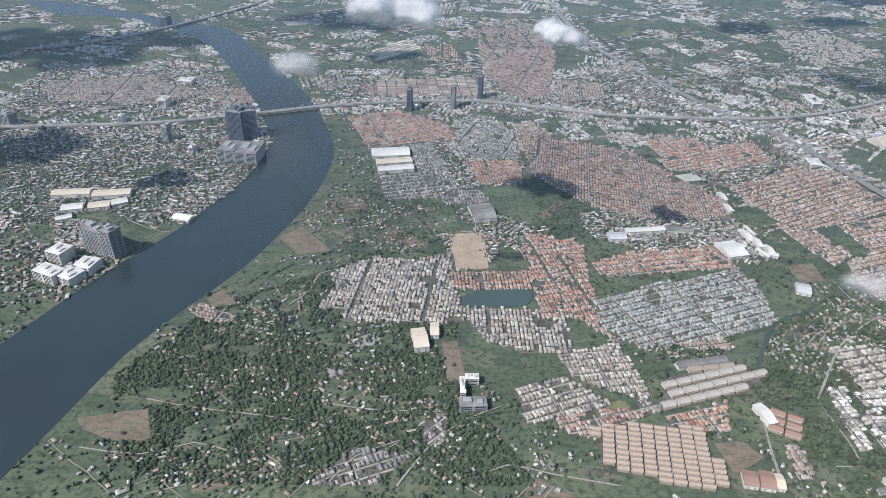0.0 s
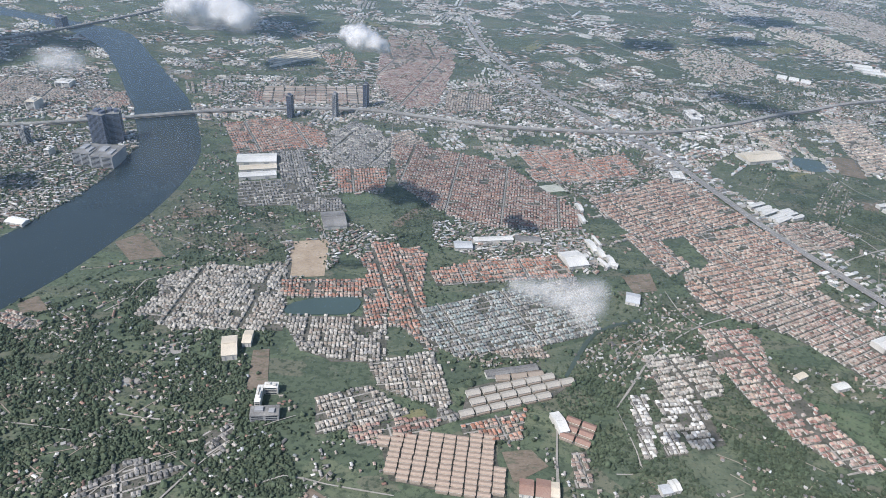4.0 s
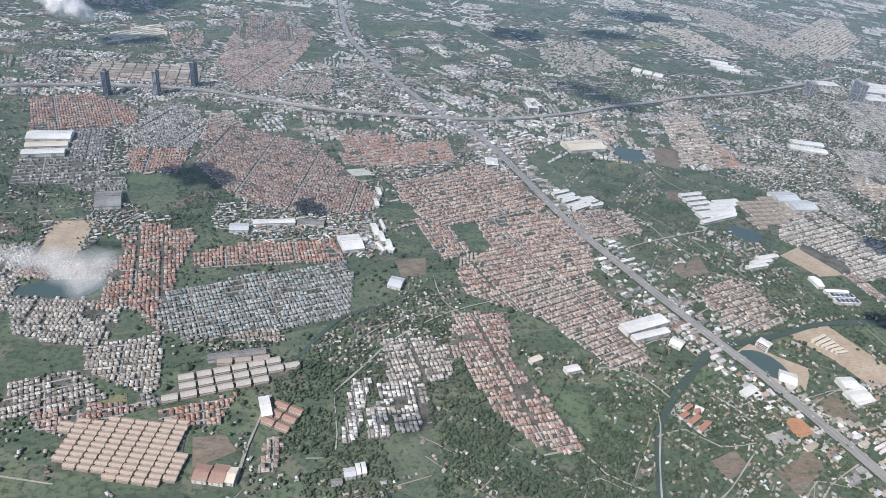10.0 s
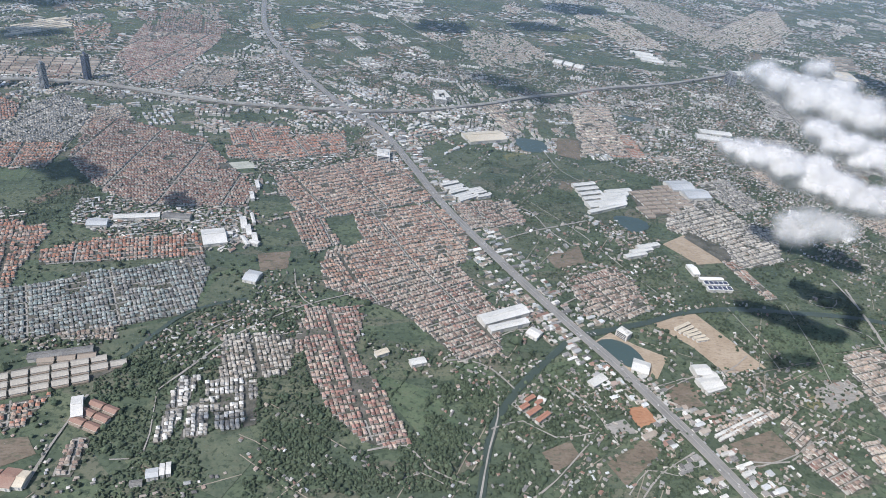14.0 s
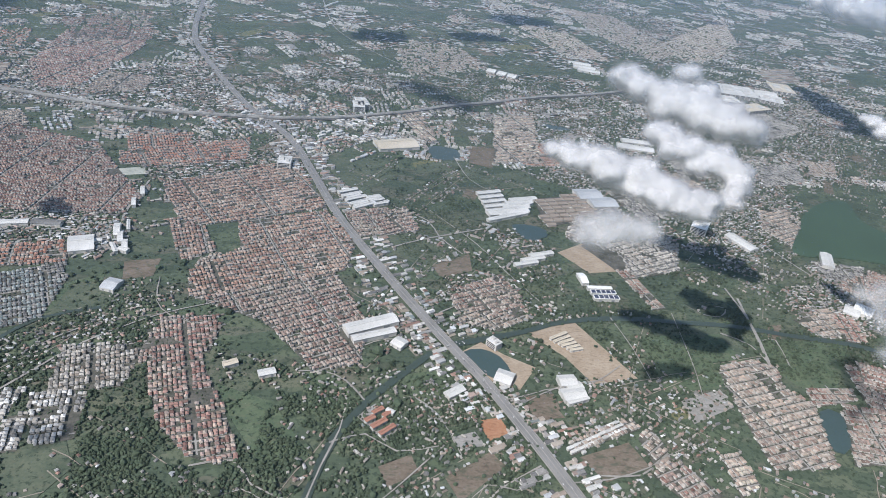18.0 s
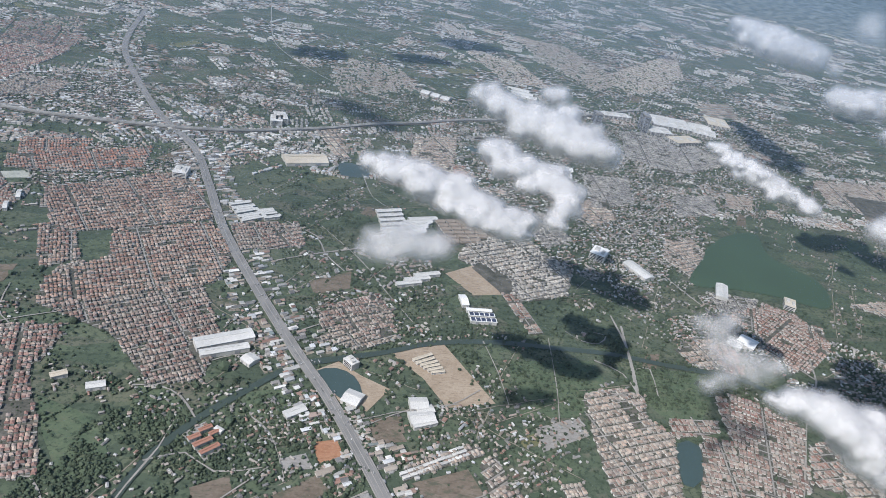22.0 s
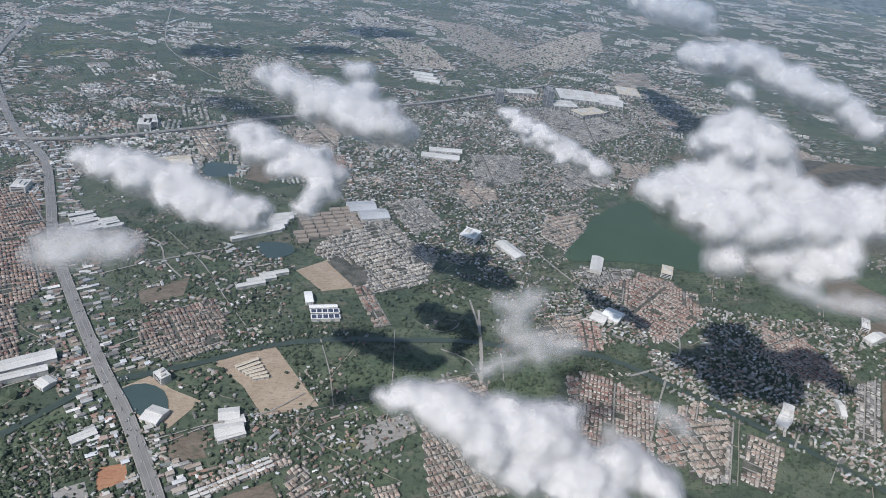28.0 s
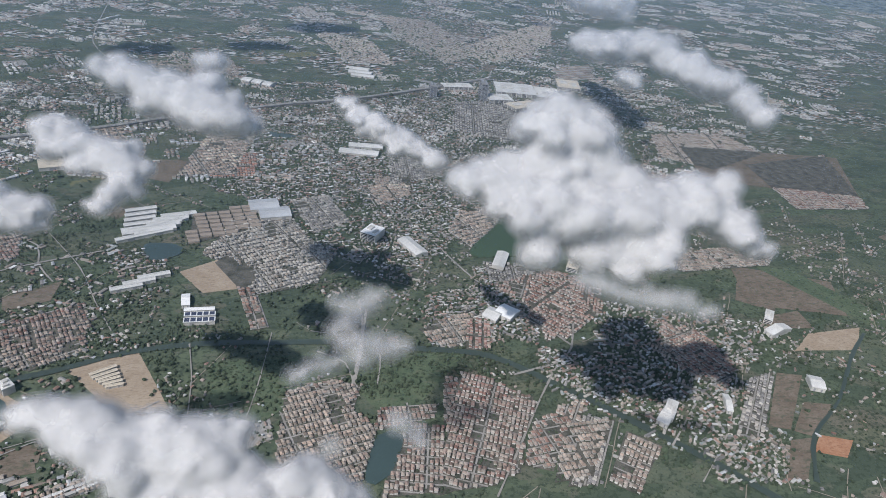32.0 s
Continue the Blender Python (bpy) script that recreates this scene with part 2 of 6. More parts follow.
def part(name, me, parent, label=""):
    ob = new(name, me)
    ob.parent = parent
    return tagged(ob, label)


def inside(poly, x, y):
    """Which of the points (x, y) lie in the polygon."""
    hit = np.zeros(len(x), bool)
    px, py = np.array(poly, float).T
    for k in range(len(px)):
        ax, ay, bx, by = px[k - 1], py[k - 1], px[k], py[k]
        if ay != by:
            hit ^= ((ay > y) != (by > y)) & (x < (bx - ax) * (y - ay) / (by - ay) + ax)
    return hit


def smooth_line(pts, step=14.0, closed=False):
    """A Catmull-Rom curve through the points."""
    p = np.array(pts, float)
    p = np.vstack([p[-1:], p, p[:2]]) if closed else np.vstack([2 * p[0] - p[1], p, 2 * p[-1] - p[-2]])
    out = []
    for a, b, c, d in zip(p, p[1:], p[2:], p[3:]):
        for s in np.linspace(0, 1, max(2, int(np.linalg.norm(c - b) / step)), endpoint=False):
            out.append(0.5 * (2 * b + (c - a) * s + (2 * a - 5 * b + 4 * c - d) * s * s + (3 * b - a - 3 * c + d) * s**3))
    return np.array(out if closed else out + [p[-2]])


KEEP = []          # polygons where nothing is strewn


def free(x, y):
    """Which of the points lie outside all that is built so far."""
    ok = np.ones(len(x), bool)
    for poly, (x0, y0, x1, y1) in KEEP:
        near = ok & (x > x0) & (x < x1) & (y > y0) & (y < y1)
        if near.any():
            k = np.where(near)[0]
            ok[k[inside(poly, x[k], y[k])]] = False
    return ok


TAKEN = set()


def vacant(x, y, cell=2.9):
    """Which of the points fall on plots where no house stands yet; they take those plots."""
    ok = np.zeros(len(x), bool)
    for i, key in enumerate(zip((x // cell).astype(int).tolist(), (y // cell).astype(int).tolist())):
        if key not in TAKEN:
            TAKEN.add(key)
            ok[i] = True
    return ok


def keep(poly):
    p = np.array(poly, float)
    KEEP.append((p, (*p.min(0), *p.max(0))))


def ribbon(line, half, z, jitter=0.0):
    """The two edges of a strip along a line, as vertices and quads."""
    d = np.gradient(line, axis=0)
    d /= np.linalg.norm(d, axis=1)[:, None] + 1e-9
    side = np.stack([-d[:, 1], d[:, 0]], 1)
    half = half + jitter * rng.normal(size=len(line))
    a, b = line + side * np.reshape(half, (-1, 1)), line - side * np.reshape(half, (-1, 1))
    v = np.empty((2 * len(line), 3))
    v[0::2, :2], v[1::2, :2], v[:, 2] = a, b, z
    k = np.arange(len(line) - 1) * 2
    return v, np.stack([k, k + 1, k + 3, k + 2], 1)[:, ::-1], np.vstack([a, b[::-1]])


LAYER, TRAFFIC = [0], []


def slab(name, poly, z, mat):
    """A flat polygon with an upright rim down to the ground; each lies a little above the one before."""
    LAYER[0] += 1
    z += 0.002 * LAYER[0]
    thick = z + 0.2
    bm = bmesh.new()
    face = bm.faces.new([bm.verts.new((x, y, z)) for x, y in poly])
    if face.normal.z < 0 or sum(a[0] * b[1] - b[0] * a[1] for a, b in zip(poly, [*poly[1:], poly[0]])) < 0:
        bmesh.ops.reverse_faces(bm, faces=[face])
    got = bmesh.ops.extrude_face_region(bm, geom=[face])
    bmesh.ops.translate(bm, vec=(0, 0, -thick), verts=[v for v in got["geom"] if isinstance(v, bmesh.types.BMVert)])
    bmesh.ops.recalc_face_normals(bm, faces=bm.faces)
    bmesh.ops.triangulate(bm, faces=bm.faces)
    me = bpy.data.meshes.new(name)
    bm.to_mesh(me)
    bm.free()
    me.materials.append(mat)
    return me


# ---- ground ----
n = 60
gx, gy = np.meshgrid(np.linspace(-9000, 9000, n), np.linspace(-6000, 12000, n))
gv = np.stack([gx.ravel(), gy.ravel(), np.zeros(n * n)], 1)
k = (np.arange(n - 1)[:, None] * n + np.arange(n - 1)).ravel()
ground = tagged(new("ground", mesh("ground", gv, np.stack([k, k + 1, k + n + 1, k + n], 1), [ground_material()])), "flat green plain with fields and dark scrub", "ground", kind="structure")


def backdrop():
    """A glowing ring where the plain fades out, pale blue haze painted in."""
    a = np.linspace(0, 2 * math.pi, 97)[:-1]
    ring = np.stack([450 + 4900 * np.cos(a), 4900 * np.sin(a)], 1)
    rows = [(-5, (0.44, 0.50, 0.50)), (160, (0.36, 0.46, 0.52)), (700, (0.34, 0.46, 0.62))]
    v = np.concatenate([np.c_[ring, np.full(96, z)] for z, _ in rows])
    k = np.arange(96)
    f = np.concatenate([np.stack([k + 96 * j, k + 96 * (j + 1), (k + 1) % 96 + 96 * (j + 1), (k + 1) % 96 + 96 * j], 1) for j in (0, 1)])
    m = bpy.data.materials.new("distance")
    m.use_nodes = True
    n, link = m.node_tree.nodes, m.node_tree.links.new
    n.remove(n["Principled BSDF"])
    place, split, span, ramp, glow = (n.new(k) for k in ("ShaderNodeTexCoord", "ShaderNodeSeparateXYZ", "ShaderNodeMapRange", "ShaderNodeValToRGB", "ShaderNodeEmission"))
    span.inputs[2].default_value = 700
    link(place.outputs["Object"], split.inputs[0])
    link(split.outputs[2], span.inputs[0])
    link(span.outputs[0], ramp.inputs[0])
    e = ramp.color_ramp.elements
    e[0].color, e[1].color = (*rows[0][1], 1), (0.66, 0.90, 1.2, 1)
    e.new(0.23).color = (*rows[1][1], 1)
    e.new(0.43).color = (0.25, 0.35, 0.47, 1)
    # Painted brighter above the haze sheet's edge, to match the veiled part below.
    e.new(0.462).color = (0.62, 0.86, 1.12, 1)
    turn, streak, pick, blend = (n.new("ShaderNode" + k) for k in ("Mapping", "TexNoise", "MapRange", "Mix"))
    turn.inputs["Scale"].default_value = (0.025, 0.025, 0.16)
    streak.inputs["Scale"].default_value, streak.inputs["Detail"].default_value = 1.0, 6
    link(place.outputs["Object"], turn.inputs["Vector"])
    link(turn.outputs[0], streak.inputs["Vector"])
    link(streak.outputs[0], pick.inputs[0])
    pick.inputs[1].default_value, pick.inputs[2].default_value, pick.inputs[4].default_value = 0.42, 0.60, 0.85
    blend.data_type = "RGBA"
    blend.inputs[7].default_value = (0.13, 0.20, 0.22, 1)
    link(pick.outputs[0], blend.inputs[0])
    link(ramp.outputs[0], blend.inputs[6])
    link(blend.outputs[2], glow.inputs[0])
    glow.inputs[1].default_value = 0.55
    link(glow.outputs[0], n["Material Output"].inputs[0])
    tagged(new("backdrop", mesh("backdrop", v, f, [m], smooth=True)), "glowing horizon ring with pale blue haze painted in", "backdrop", kind="structure")


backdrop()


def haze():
    """A flat see-through sheet standing in for aerial haze, denser over the far country."""
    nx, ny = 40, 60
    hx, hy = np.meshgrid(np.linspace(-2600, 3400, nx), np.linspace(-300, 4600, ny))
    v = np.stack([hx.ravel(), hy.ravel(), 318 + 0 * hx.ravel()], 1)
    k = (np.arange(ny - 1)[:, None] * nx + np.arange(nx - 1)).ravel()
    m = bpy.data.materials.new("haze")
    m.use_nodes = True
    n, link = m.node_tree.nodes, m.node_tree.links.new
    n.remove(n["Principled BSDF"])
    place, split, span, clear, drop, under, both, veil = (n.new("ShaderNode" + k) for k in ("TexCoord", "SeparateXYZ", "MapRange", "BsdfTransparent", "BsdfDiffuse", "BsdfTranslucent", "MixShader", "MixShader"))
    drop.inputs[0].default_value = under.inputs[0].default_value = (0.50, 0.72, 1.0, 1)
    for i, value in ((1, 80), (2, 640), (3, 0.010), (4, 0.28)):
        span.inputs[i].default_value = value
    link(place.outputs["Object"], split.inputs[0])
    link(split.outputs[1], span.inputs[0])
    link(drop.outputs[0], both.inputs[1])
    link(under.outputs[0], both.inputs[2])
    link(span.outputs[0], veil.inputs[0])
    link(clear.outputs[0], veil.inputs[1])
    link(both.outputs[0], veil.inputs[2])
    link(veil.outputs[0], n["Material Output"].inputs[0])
    tagged(new("haze", mesh("haze", v, np.stack([k, k + 1, k + nx + 1, k + nx], 1), [m])), "flat bluish see-through sheet standing in for haze", "haze", kind="structure")


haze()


def river(left, right):
    a, b = smooth_line(left, 30), smooth_line(right, 30)
    poly = np.vstack([a, b[::-1]])
    me = slab("river", [tuple(p) for p in poly], 0.1, RIVER)
    tagged(new("river", me), "broad grey-blue river with smooth water", "river", kind="structure")
    keep(poly)


def water(kind, pts):
    line = smooth_line(pts, 8, closed=True)
    me = slab(kind, [tuple(p) for p in line], 0.75, WATERS[kind])
    text = {"pond": "small blue-green pond with sandy edges", "lake": "large green algae-covered lake beside houses"}[kind]
    tagged(new(kind, me), text, "water", kind="structure")
    keep(line)


def road(kind, width, pts):
    line = smooth_line(pts, 18)
    LAYER[0] += 1
    low = 0.002 * LAYER[0]
    if kind == "canal":
        v, f, poly = ribbon(line, width / 2, 0.85 + low, 0.3)
        tagged(new("canal", mesh("canal", v, f, [WATERS["canal"]])), "narrow dark canal between fields", "water", kind="structure")
        keep(poly)
        return
    if kind == "street":
        v, f, poly = ribbon(line, width / 2, 1.0 + low, 0.15)
        tagged(new("road", mesh("road", v, f, [VERGE])), "narrow pale concrete road", "road", kind="structure")
        keep(poly)
        return
    lift = 1.6 if kind == "viaduct" else 0.0
    top = 2.6 + lift
    base = tagged(new("elevated_road" if lift else "highway"), "elevated concrete expressway on piers" if lift else "straight multi-lane highway with grey asphalt and a pale median", "road", kind="structure")
    if lift:
        for s in (-1, 1):
            off = np.stack([-np.gradient(line[:, 1]), np.gradient(line[:, 0])], 1)
            off /= np.linalg.norm(off, axis=1)[:, None]
            lane = line + off * s * width * 0.28
            v, f, poly = ribbon(lane, width * 0.22, top)
            v2, w = v.copy(), len(v)
            v2[:, 2] -= 1.6
            side = np.arange(0, w - 2, 2)
            rim = np.vstack([np.stack([side, side + 2, side + 2 + w, side + w], 1), np.stack([side + 1, side + 1 + w, side + 3 + w, side + 3], 1)])
            part("deck", mesh("deck", np.vstack([v, v2]), np.vstack([f, f[:, ::-1] + w, rim]), [CONCRETE]), base, "pale concrete deck between parapets")
            for e in (-1, 1):
                v, f, _ = ribbon(lane + off * e * width * 0.22, 0.35, top + 0.5)
                part("parapet", mesh("parapet", v, f, [CONCRETE]), base, "pale concrete parapet")
        for x, y in line[::3]:
            part("pier", box_mesh("pier", 2.4, width * 0.5, top - 1, CONCRETE), base).matrix_local = pose(x, y, 0)
        TRAFFIC.append((line, width * 0.45, top, 160))
        v, f, poly = ribbon(line, width * 0.62, 1.2 + low)
        part("ground_road", mesh("ground_road", v, f, [VERGE]), base)
        keep(poly)
        return
    off = np.stack([-np.gradient(line[:, 1]), np.gradient(line[:, 0])], 1)
    off /= np.linalg.norm(off, axis=1)[:, None]
    v, f, poly = ribbon(line, width * 0.68, 2.0)
    keep(poly)
    part("shoulder", mesh("shoulder", v, f, [VERGE]), base, "pale dusty shoulder")
    for s in (-1, 1):
        v, f, _ = ribbon(line + off * s * width * 0.21, width * 0.16, 2.1)
        part("carriageway", mesh("carriageway", v, f, [ASPHALT]), base)
        v, f, _ = ribbon(line + off * s * width * 0.50, width * 0.07, 2.1)
        part("frontage_lane", mesh("frontage_lane", v, f, [ASPHALT]), base)
    TRAFFIC.append((line, width * 0.36, 2.1, 420))
    v, f, _ = ribbon(line, width * 0.03, 2.4)
    part("median", mesh("median", v, f, [CONCRETE]), base, "pale concrete median")


def box_mesh(name, x, y, z, mat, below=0.0):
    v = np.array([(sx * x / 2, sy * y / 2, h) for h in (-below, z) for sx, sy in ((-1, -1), (1, -1), (1, 1), (-1, 1))])
    f = [(0, 1, 5, 4), (1, 2, 6, 5), (2, 3, 7, 6), (3, 0, 4, 7), (4, 5, 6, 7), (3, 2, 1, 0)]
    return mesh(name, v, np.array(f), [mat])


# ---- water and roads ----
river([(-560, -18), (-390, 452), (-369, 510), (-338, 584), (-308, 643), (-279, 717), (-258, 795), (-254, 906), (-296, 1014), (-358, 1145), (-423, 1269), (-506, 1397), (-612, 1498), (-772, 1583), (-909, 1596), (-1056, 1724)], [(-432, -175), (-309, 309), (-294, 368), (-276, 441), (-245, 510), (-209, 579), (-180, 668), (-161, 752), (-155, 853), (-171, 931), (-203, 1020), (-242, 1110), (-302, 1211), (-372, 1328), (-472, 1488), (-564, 1541), (-751, 1627), (-922, 1708)])
water("pond", [(19, 535), (39, 548), (87, 552), (84, 528), (52, 523), (21, 524)])
water("pond", [(698, 467), (716, 472), (732, 461), (738, 439), (731, 430), (718, 433), (705, 447)])
water("lake", [(1179, 670), (1238, 746), (1262, 778), (1321, 823), (1377, 836), (1359, 764), (1394, 696), (1359, 630), (1297, 650), (1246, 661)])
water("pond", [(728, 959), (768, 952), (769, 917), (730, 911)])
water("pond", [(951, 1093), (994, 1077), (961, 1069)])
water("pond", [(804, 716), (838, 714), (846, 694), (817, 678)])
water("pond", [(1018, 385), (1038, 382), (1020, 343), (1001, 339)])

road("canal", 7, [(540, 249), (557, 302), (565, 329), (578, 363), (607, 405), (669, 467)])
road("canal", 8, [(686, 477), (760, 497), (813, 516), (878, 522), (940, 517), (1002, 511), (1052, 498), (1107, 486), (1144, 473), (1178, 441), (1217, 399), (1252, 359), (1284, 321), (1309, 287), (1334, 251)])
road("canal", 4, [(277, 443), (319, 508), (368, 528)])
road("highway", 8.5, [(263, 1817), (293, 1501), (348, 1312), (442, 1084), (513, 963), (552, 840), (587, 716), (635, 594), (681, 488), (708, 432), (739, 353), (756, 303), (775, 243)])
road("viaduct", 8, [(-785, 912), (-561, 938), (-446, 955), (-333, 992), (-254, 1021), (-196, 1042), (-63, 1073), (68, 1080), (198, 1050), (307, 1030), (523, 1035), (681, 1089), (793, 1150), (871, 1183), (977, 1236), (1157, 1305), (1447, 1469)])
road("viaduct", 8, [(-812, 1311), (-709, 1379), (-612, 1498), (-482, 1723), (-424, 1927)])
road("street", 2.4, [(354, 797), (350, 757), (346, 699), (358, 631)])
road("street", 2, [(249, 315), (253, 350), (263, 402)])
road("street", 2.4, [(1035, 563), (1020, 502), (1005, 447)])
road("street", 1.6, [(1209, 459), (1173, 414), (1131, 357), (1096, 310)])
road("street", 1.6, [(1262, 338), (1327, 394), (1389, 438)])
road("street", 1.1, [(10, 947), (6, 876), (19, 805), (37, 728), (37, 661)])
road("street", 1.1, [(105, 1037), (106, 864), (100, 786)])
road("street", 1.1, [(27, 319), (51, 332), (83, 325), (131, 316)])
road("street", 1.2, [(588, 398), (583, 373), (569, 338), (555, 296)])
road("street", 1.6, [(549, 441), (570, 441), (589, 429), (604, 405)])
road("street", 1.6, [(781, 321), (815, 320), (841, 336), (870, 348)])
road("street", 1.6, [(486, 938), (534, 1038), (538, 968), (519, 922)])
road("street", 1.6, [(423, 817), (516, 872), (559, 903)])
road("street", 1.6, [(655, 753), (695, 719), (705, 678), (727, 641)])
road("street", 1.1, [(-87, 389), (-55, 384), (3, 383)])
road("street", 1.1, [(-78, 312), (-61, 337), (-27, 354)])
road("street", 1.6, [(476, 341), (506, 345), (521, 323), (549, 307)])
road("street", 1.6, [(1076, 856), (1098, 763), (1149, 805), (1252, 911)])
road("street", 2.4, [(1425, 1082), (1500, 1022), (1613, 974)])
road("street", 1.6, [(901, 883), (935, 793), (976, 761)])
road("street", 1.6, [(979, 499), (1003, 479), (1007, 442)])
road("street", 2.4, [(-489, 933), (-506, 877), (-527, 827)])
road("street", 1.1, [(-389, 699), (-364, 670), (-319, 647), (-302, 652)])
road("street", 1.1, [(-267, 339), (-220, 334), (-184, 346), (-157, 339)])
road("street", 1.1, [(-237, 390), (-198, 382), (-157, 377), (-120, 372), (-79, 364)])
road("street", 1.1, [(-88, 310), (-53, 335), (-30, 351)])
road("street", 1.1, [(-148, 518), (-132, 542), (-127, 572), (-100, 583)])
road("street", 1.1, [(-29, 311), (-8, 346), (20, 375), (51, 391)])
road("street", 1.1, [(675, 401), (730, 405), (764, 416), (809, 423), (847, 448)])
road("street", 1.1, [(675, 522), (725, 554), (761, 577)])
road("street", 1.1, [(482, 325), (497, 314), (515, 319), (530, 309)])
road("street", 1.1, [(646, 408), (664, 387), (676, 344)])
road("street", 1.1, [(657, 720), (668, 693), (681, 701)])
road("street", 1.1, [(296, 338), (317, 345), (313, 406)])
road("street", 1.1, [(409, 580), (414, 540), (430, 518), (452, 506)])
road("street", 1.1, [(329, 469), (366, 503), (420, 518)])
road("street", 1.1, [(760, 923), (771, 846), (794, 813)])
road("street", 1.1, [(667, 294), (691, 316), (712, 310), (737, 320)])
road("street", 1.1, [(963, 547), (977, 531), (995, 528), (1009, 543), (993, 548)])
road("street", 2.4, [(1030, 583), (1025, 520), (1007, 448)])
road("street", 1.1, [(1021, 487), (1037, 488), (1027, 445)])
road("street", 2.4, [(953, 446), (967, 451), (999, 444)])
road("street", 1.1, [(865, 523), (870, 475), (870, 428)])
road("street", 1.1, [(939, 533), (924, 453), (910, 400)])
road("street", 2.4, [(1066, 738), (1168, 839), (1309, 970)])
road("street", 2.4, [(540, 2194), (573, 1752), (606, 1597), (685, 1444), (755, 1350)])
road("street", 2.4, [(1156, 444), (1218, 463), (1250, 518)])
road("street", 1.1, [(1266, 298), (1325, 348), (1384, 419)])
road("canal", 4, [(1364, 283), (1402, 330), (1463, 368), (1537, 430), (1587, 465)])
road("street", 2.4, [(1042, 934), (1080, 852), (1109, 796), (1133, 729), (1166, 616), (1212, 521), (1232, 480)])
road("street", 2.4, [(645, 651), (672, 666), (706, 681), (764, 703)])
road("street", 1.1, [(701, 746), (747, 667), (773, 600), (795, 550)])
road("street", 1.6, [(427, 1029), (470, 1016), (502, 973), (518, 948)])
road("street", 1.6, [(509, 950), (517, 985), (521, 1015), (512, 1037)])
road("street", 1.6, [(456, 1090), (436, 1064), (414, 1030)])
road("street", 1.1, [(381, 856), (444, 889), (535, 937)])
road("street", 1.1, [(389, 836), (451, 865), (531, 908)])
road("street", 1.1, [(411, 802), (473, 852), (506, 863)])
road("street", 1.6, [(313, 406), (328, 426), (368, 478), (420, 518), (477, 543)])
road("street", 1.6, [(607, 476), (627, 485), (662, 484)])

road("street", 1.3, [(753, 315), (788, 317), (824, 327), (854, 341)])
road("street", 1.3, [(594, 294), (615, 309), (643, 335), (664, 355)])
road("street", 1.3, [(677, 291), (700, 312), (737, 332)])
road("street", 1.3, [(575, 360), (603, 368), (626, 350), (664, 355)])
road("street", 1.3, [(743, 402), (779, 420), (823, 428)])


# ---- open ground ----
def soil(kind):
    if "ground_" + kind in MATS:
        return MATS["ground_" + kind]
    m = material("ground_" + kind, *SOILS[kind], 0.95, 0.05, 0.4)
    if kind in ("lawn", "meadow", "olive"):
        mottle(m, (0.15, 0.15, 0.105), 0.09, 0.52, 0.66, (1, 2.5), 0.96, 0.55)
        return mottle(m, SCRUB, 0.25, 0.53, 0.62, most=0.8)
    if kind == "soil":
        mottle(m, (0.085, 0.105, 0.07), 0.10, 0.50, 0.64, (1, 2.0), 0.5, 0.7)
    return mottle(m, tuple(c * 0.62 for c in SOILS[kind][0]), 0.16, 0.52, 0.66, (1, 3.0), 0.96, 0.6)


def field(kind, pts):
    a, b = SOILS[kind]
    words = {"sand": "bare sandy building plot", "soil": "bare brown field", "orangesoil": "bare orange earth plot", "lawn": "bright green grass field", "meadow": "dull green meadow",
             "olive": "olive grass field", "pale": "pale paved yard", "grey": "grey paved yard"}
    m = soil(kind)
    tagged(new("field", slab("field", pts, 0.12, m)), words[kind], "field", kind="structure")
    if kind in ("sand", "orangesoil", "pale", "soil"):
        keep(pts)


field("sand", [(5, 657), (46, 665), (49, 590), (11, 585)])
field("sand", [(846, 653), (894, 682), (927, 642), (919, 616), (872, 609)])
field("sand", [(765, 501), (822, 518), (858, 431), (812, 424), (795, 463)])
field("orangesoil", [(696, 381), (715, 384), (721, 365), (701, 359)])
field("soil", [(-185, 643), (-163, 665), (-122, 617), (-156, 607)])
field("soil", [(212, 358), (235, 361), (246, 345), (218, 329)])
field("soil", [(369, 608), (403, 615), (402, 582), (375, 576)])
field("soil", [(688, 616), (735, 643), (732, 607), (694, 592)])
field("soil", [(742, 400), (764, 406), (772, 383), (746, 380)])
field("lawn", [(323, 564), (357, 586), (362, 510), (324, 504)])
field("lawn", [(554, 441), (580, 441), (599, 405), (575, 385), (553, 399)])
field("lawn", [(484, 426), (530, 405), (563, 344), (524, 345), (500, 386)])
field("meadow", [(634, 653), (732, 701), (730, 660), (681, 608)])
field("meadow", [(151, 1029), (249, 1013), (266, 947), (211, 911), (173, 961)])
field("meadow", [(878, 506), (982, 520), (994, 475), (947, 434), (879, 433)])
field("meadow", [(1027, 575), (1075, 583), (1086, 519), (1035, 513)])
field("meadow", [(1044, 477), (1092, 472), (1086, 425), (1036, 403), (999, 415)])
field("olive", [(132, 396), (153, 403), (158, 384), (137, 378)])
field("olive", [(692, 892), (743, 923), (732, 880), (700, 864)])
field("pale", [(298, 820), (339, 833), (346, 813), (302, 801)])
field("soil", [(1517, 621), (1635, 571), (1595, 499), (1486, 532)])
field("soil", [(1429, 415), (1454, 408), (1386, 341), (1367, 348)])
field("soil", [(1376, 329), (1400, 329), (1359, 287), (1339, 290)])
field("orangesoil", [(1409, 331), (1436, 320), (1414, 303), (1388, 314)])
field("meadow", [(1244, 316), (1286, 316), (1250, 285), (1223, 290)])
field("meadow", [(1524, 472), (1601, 454), (1548, 401), (1471, 419)])
field("soil", [(1706, 1052), (2032, 1001), (1917, 820), (1663, 892)])
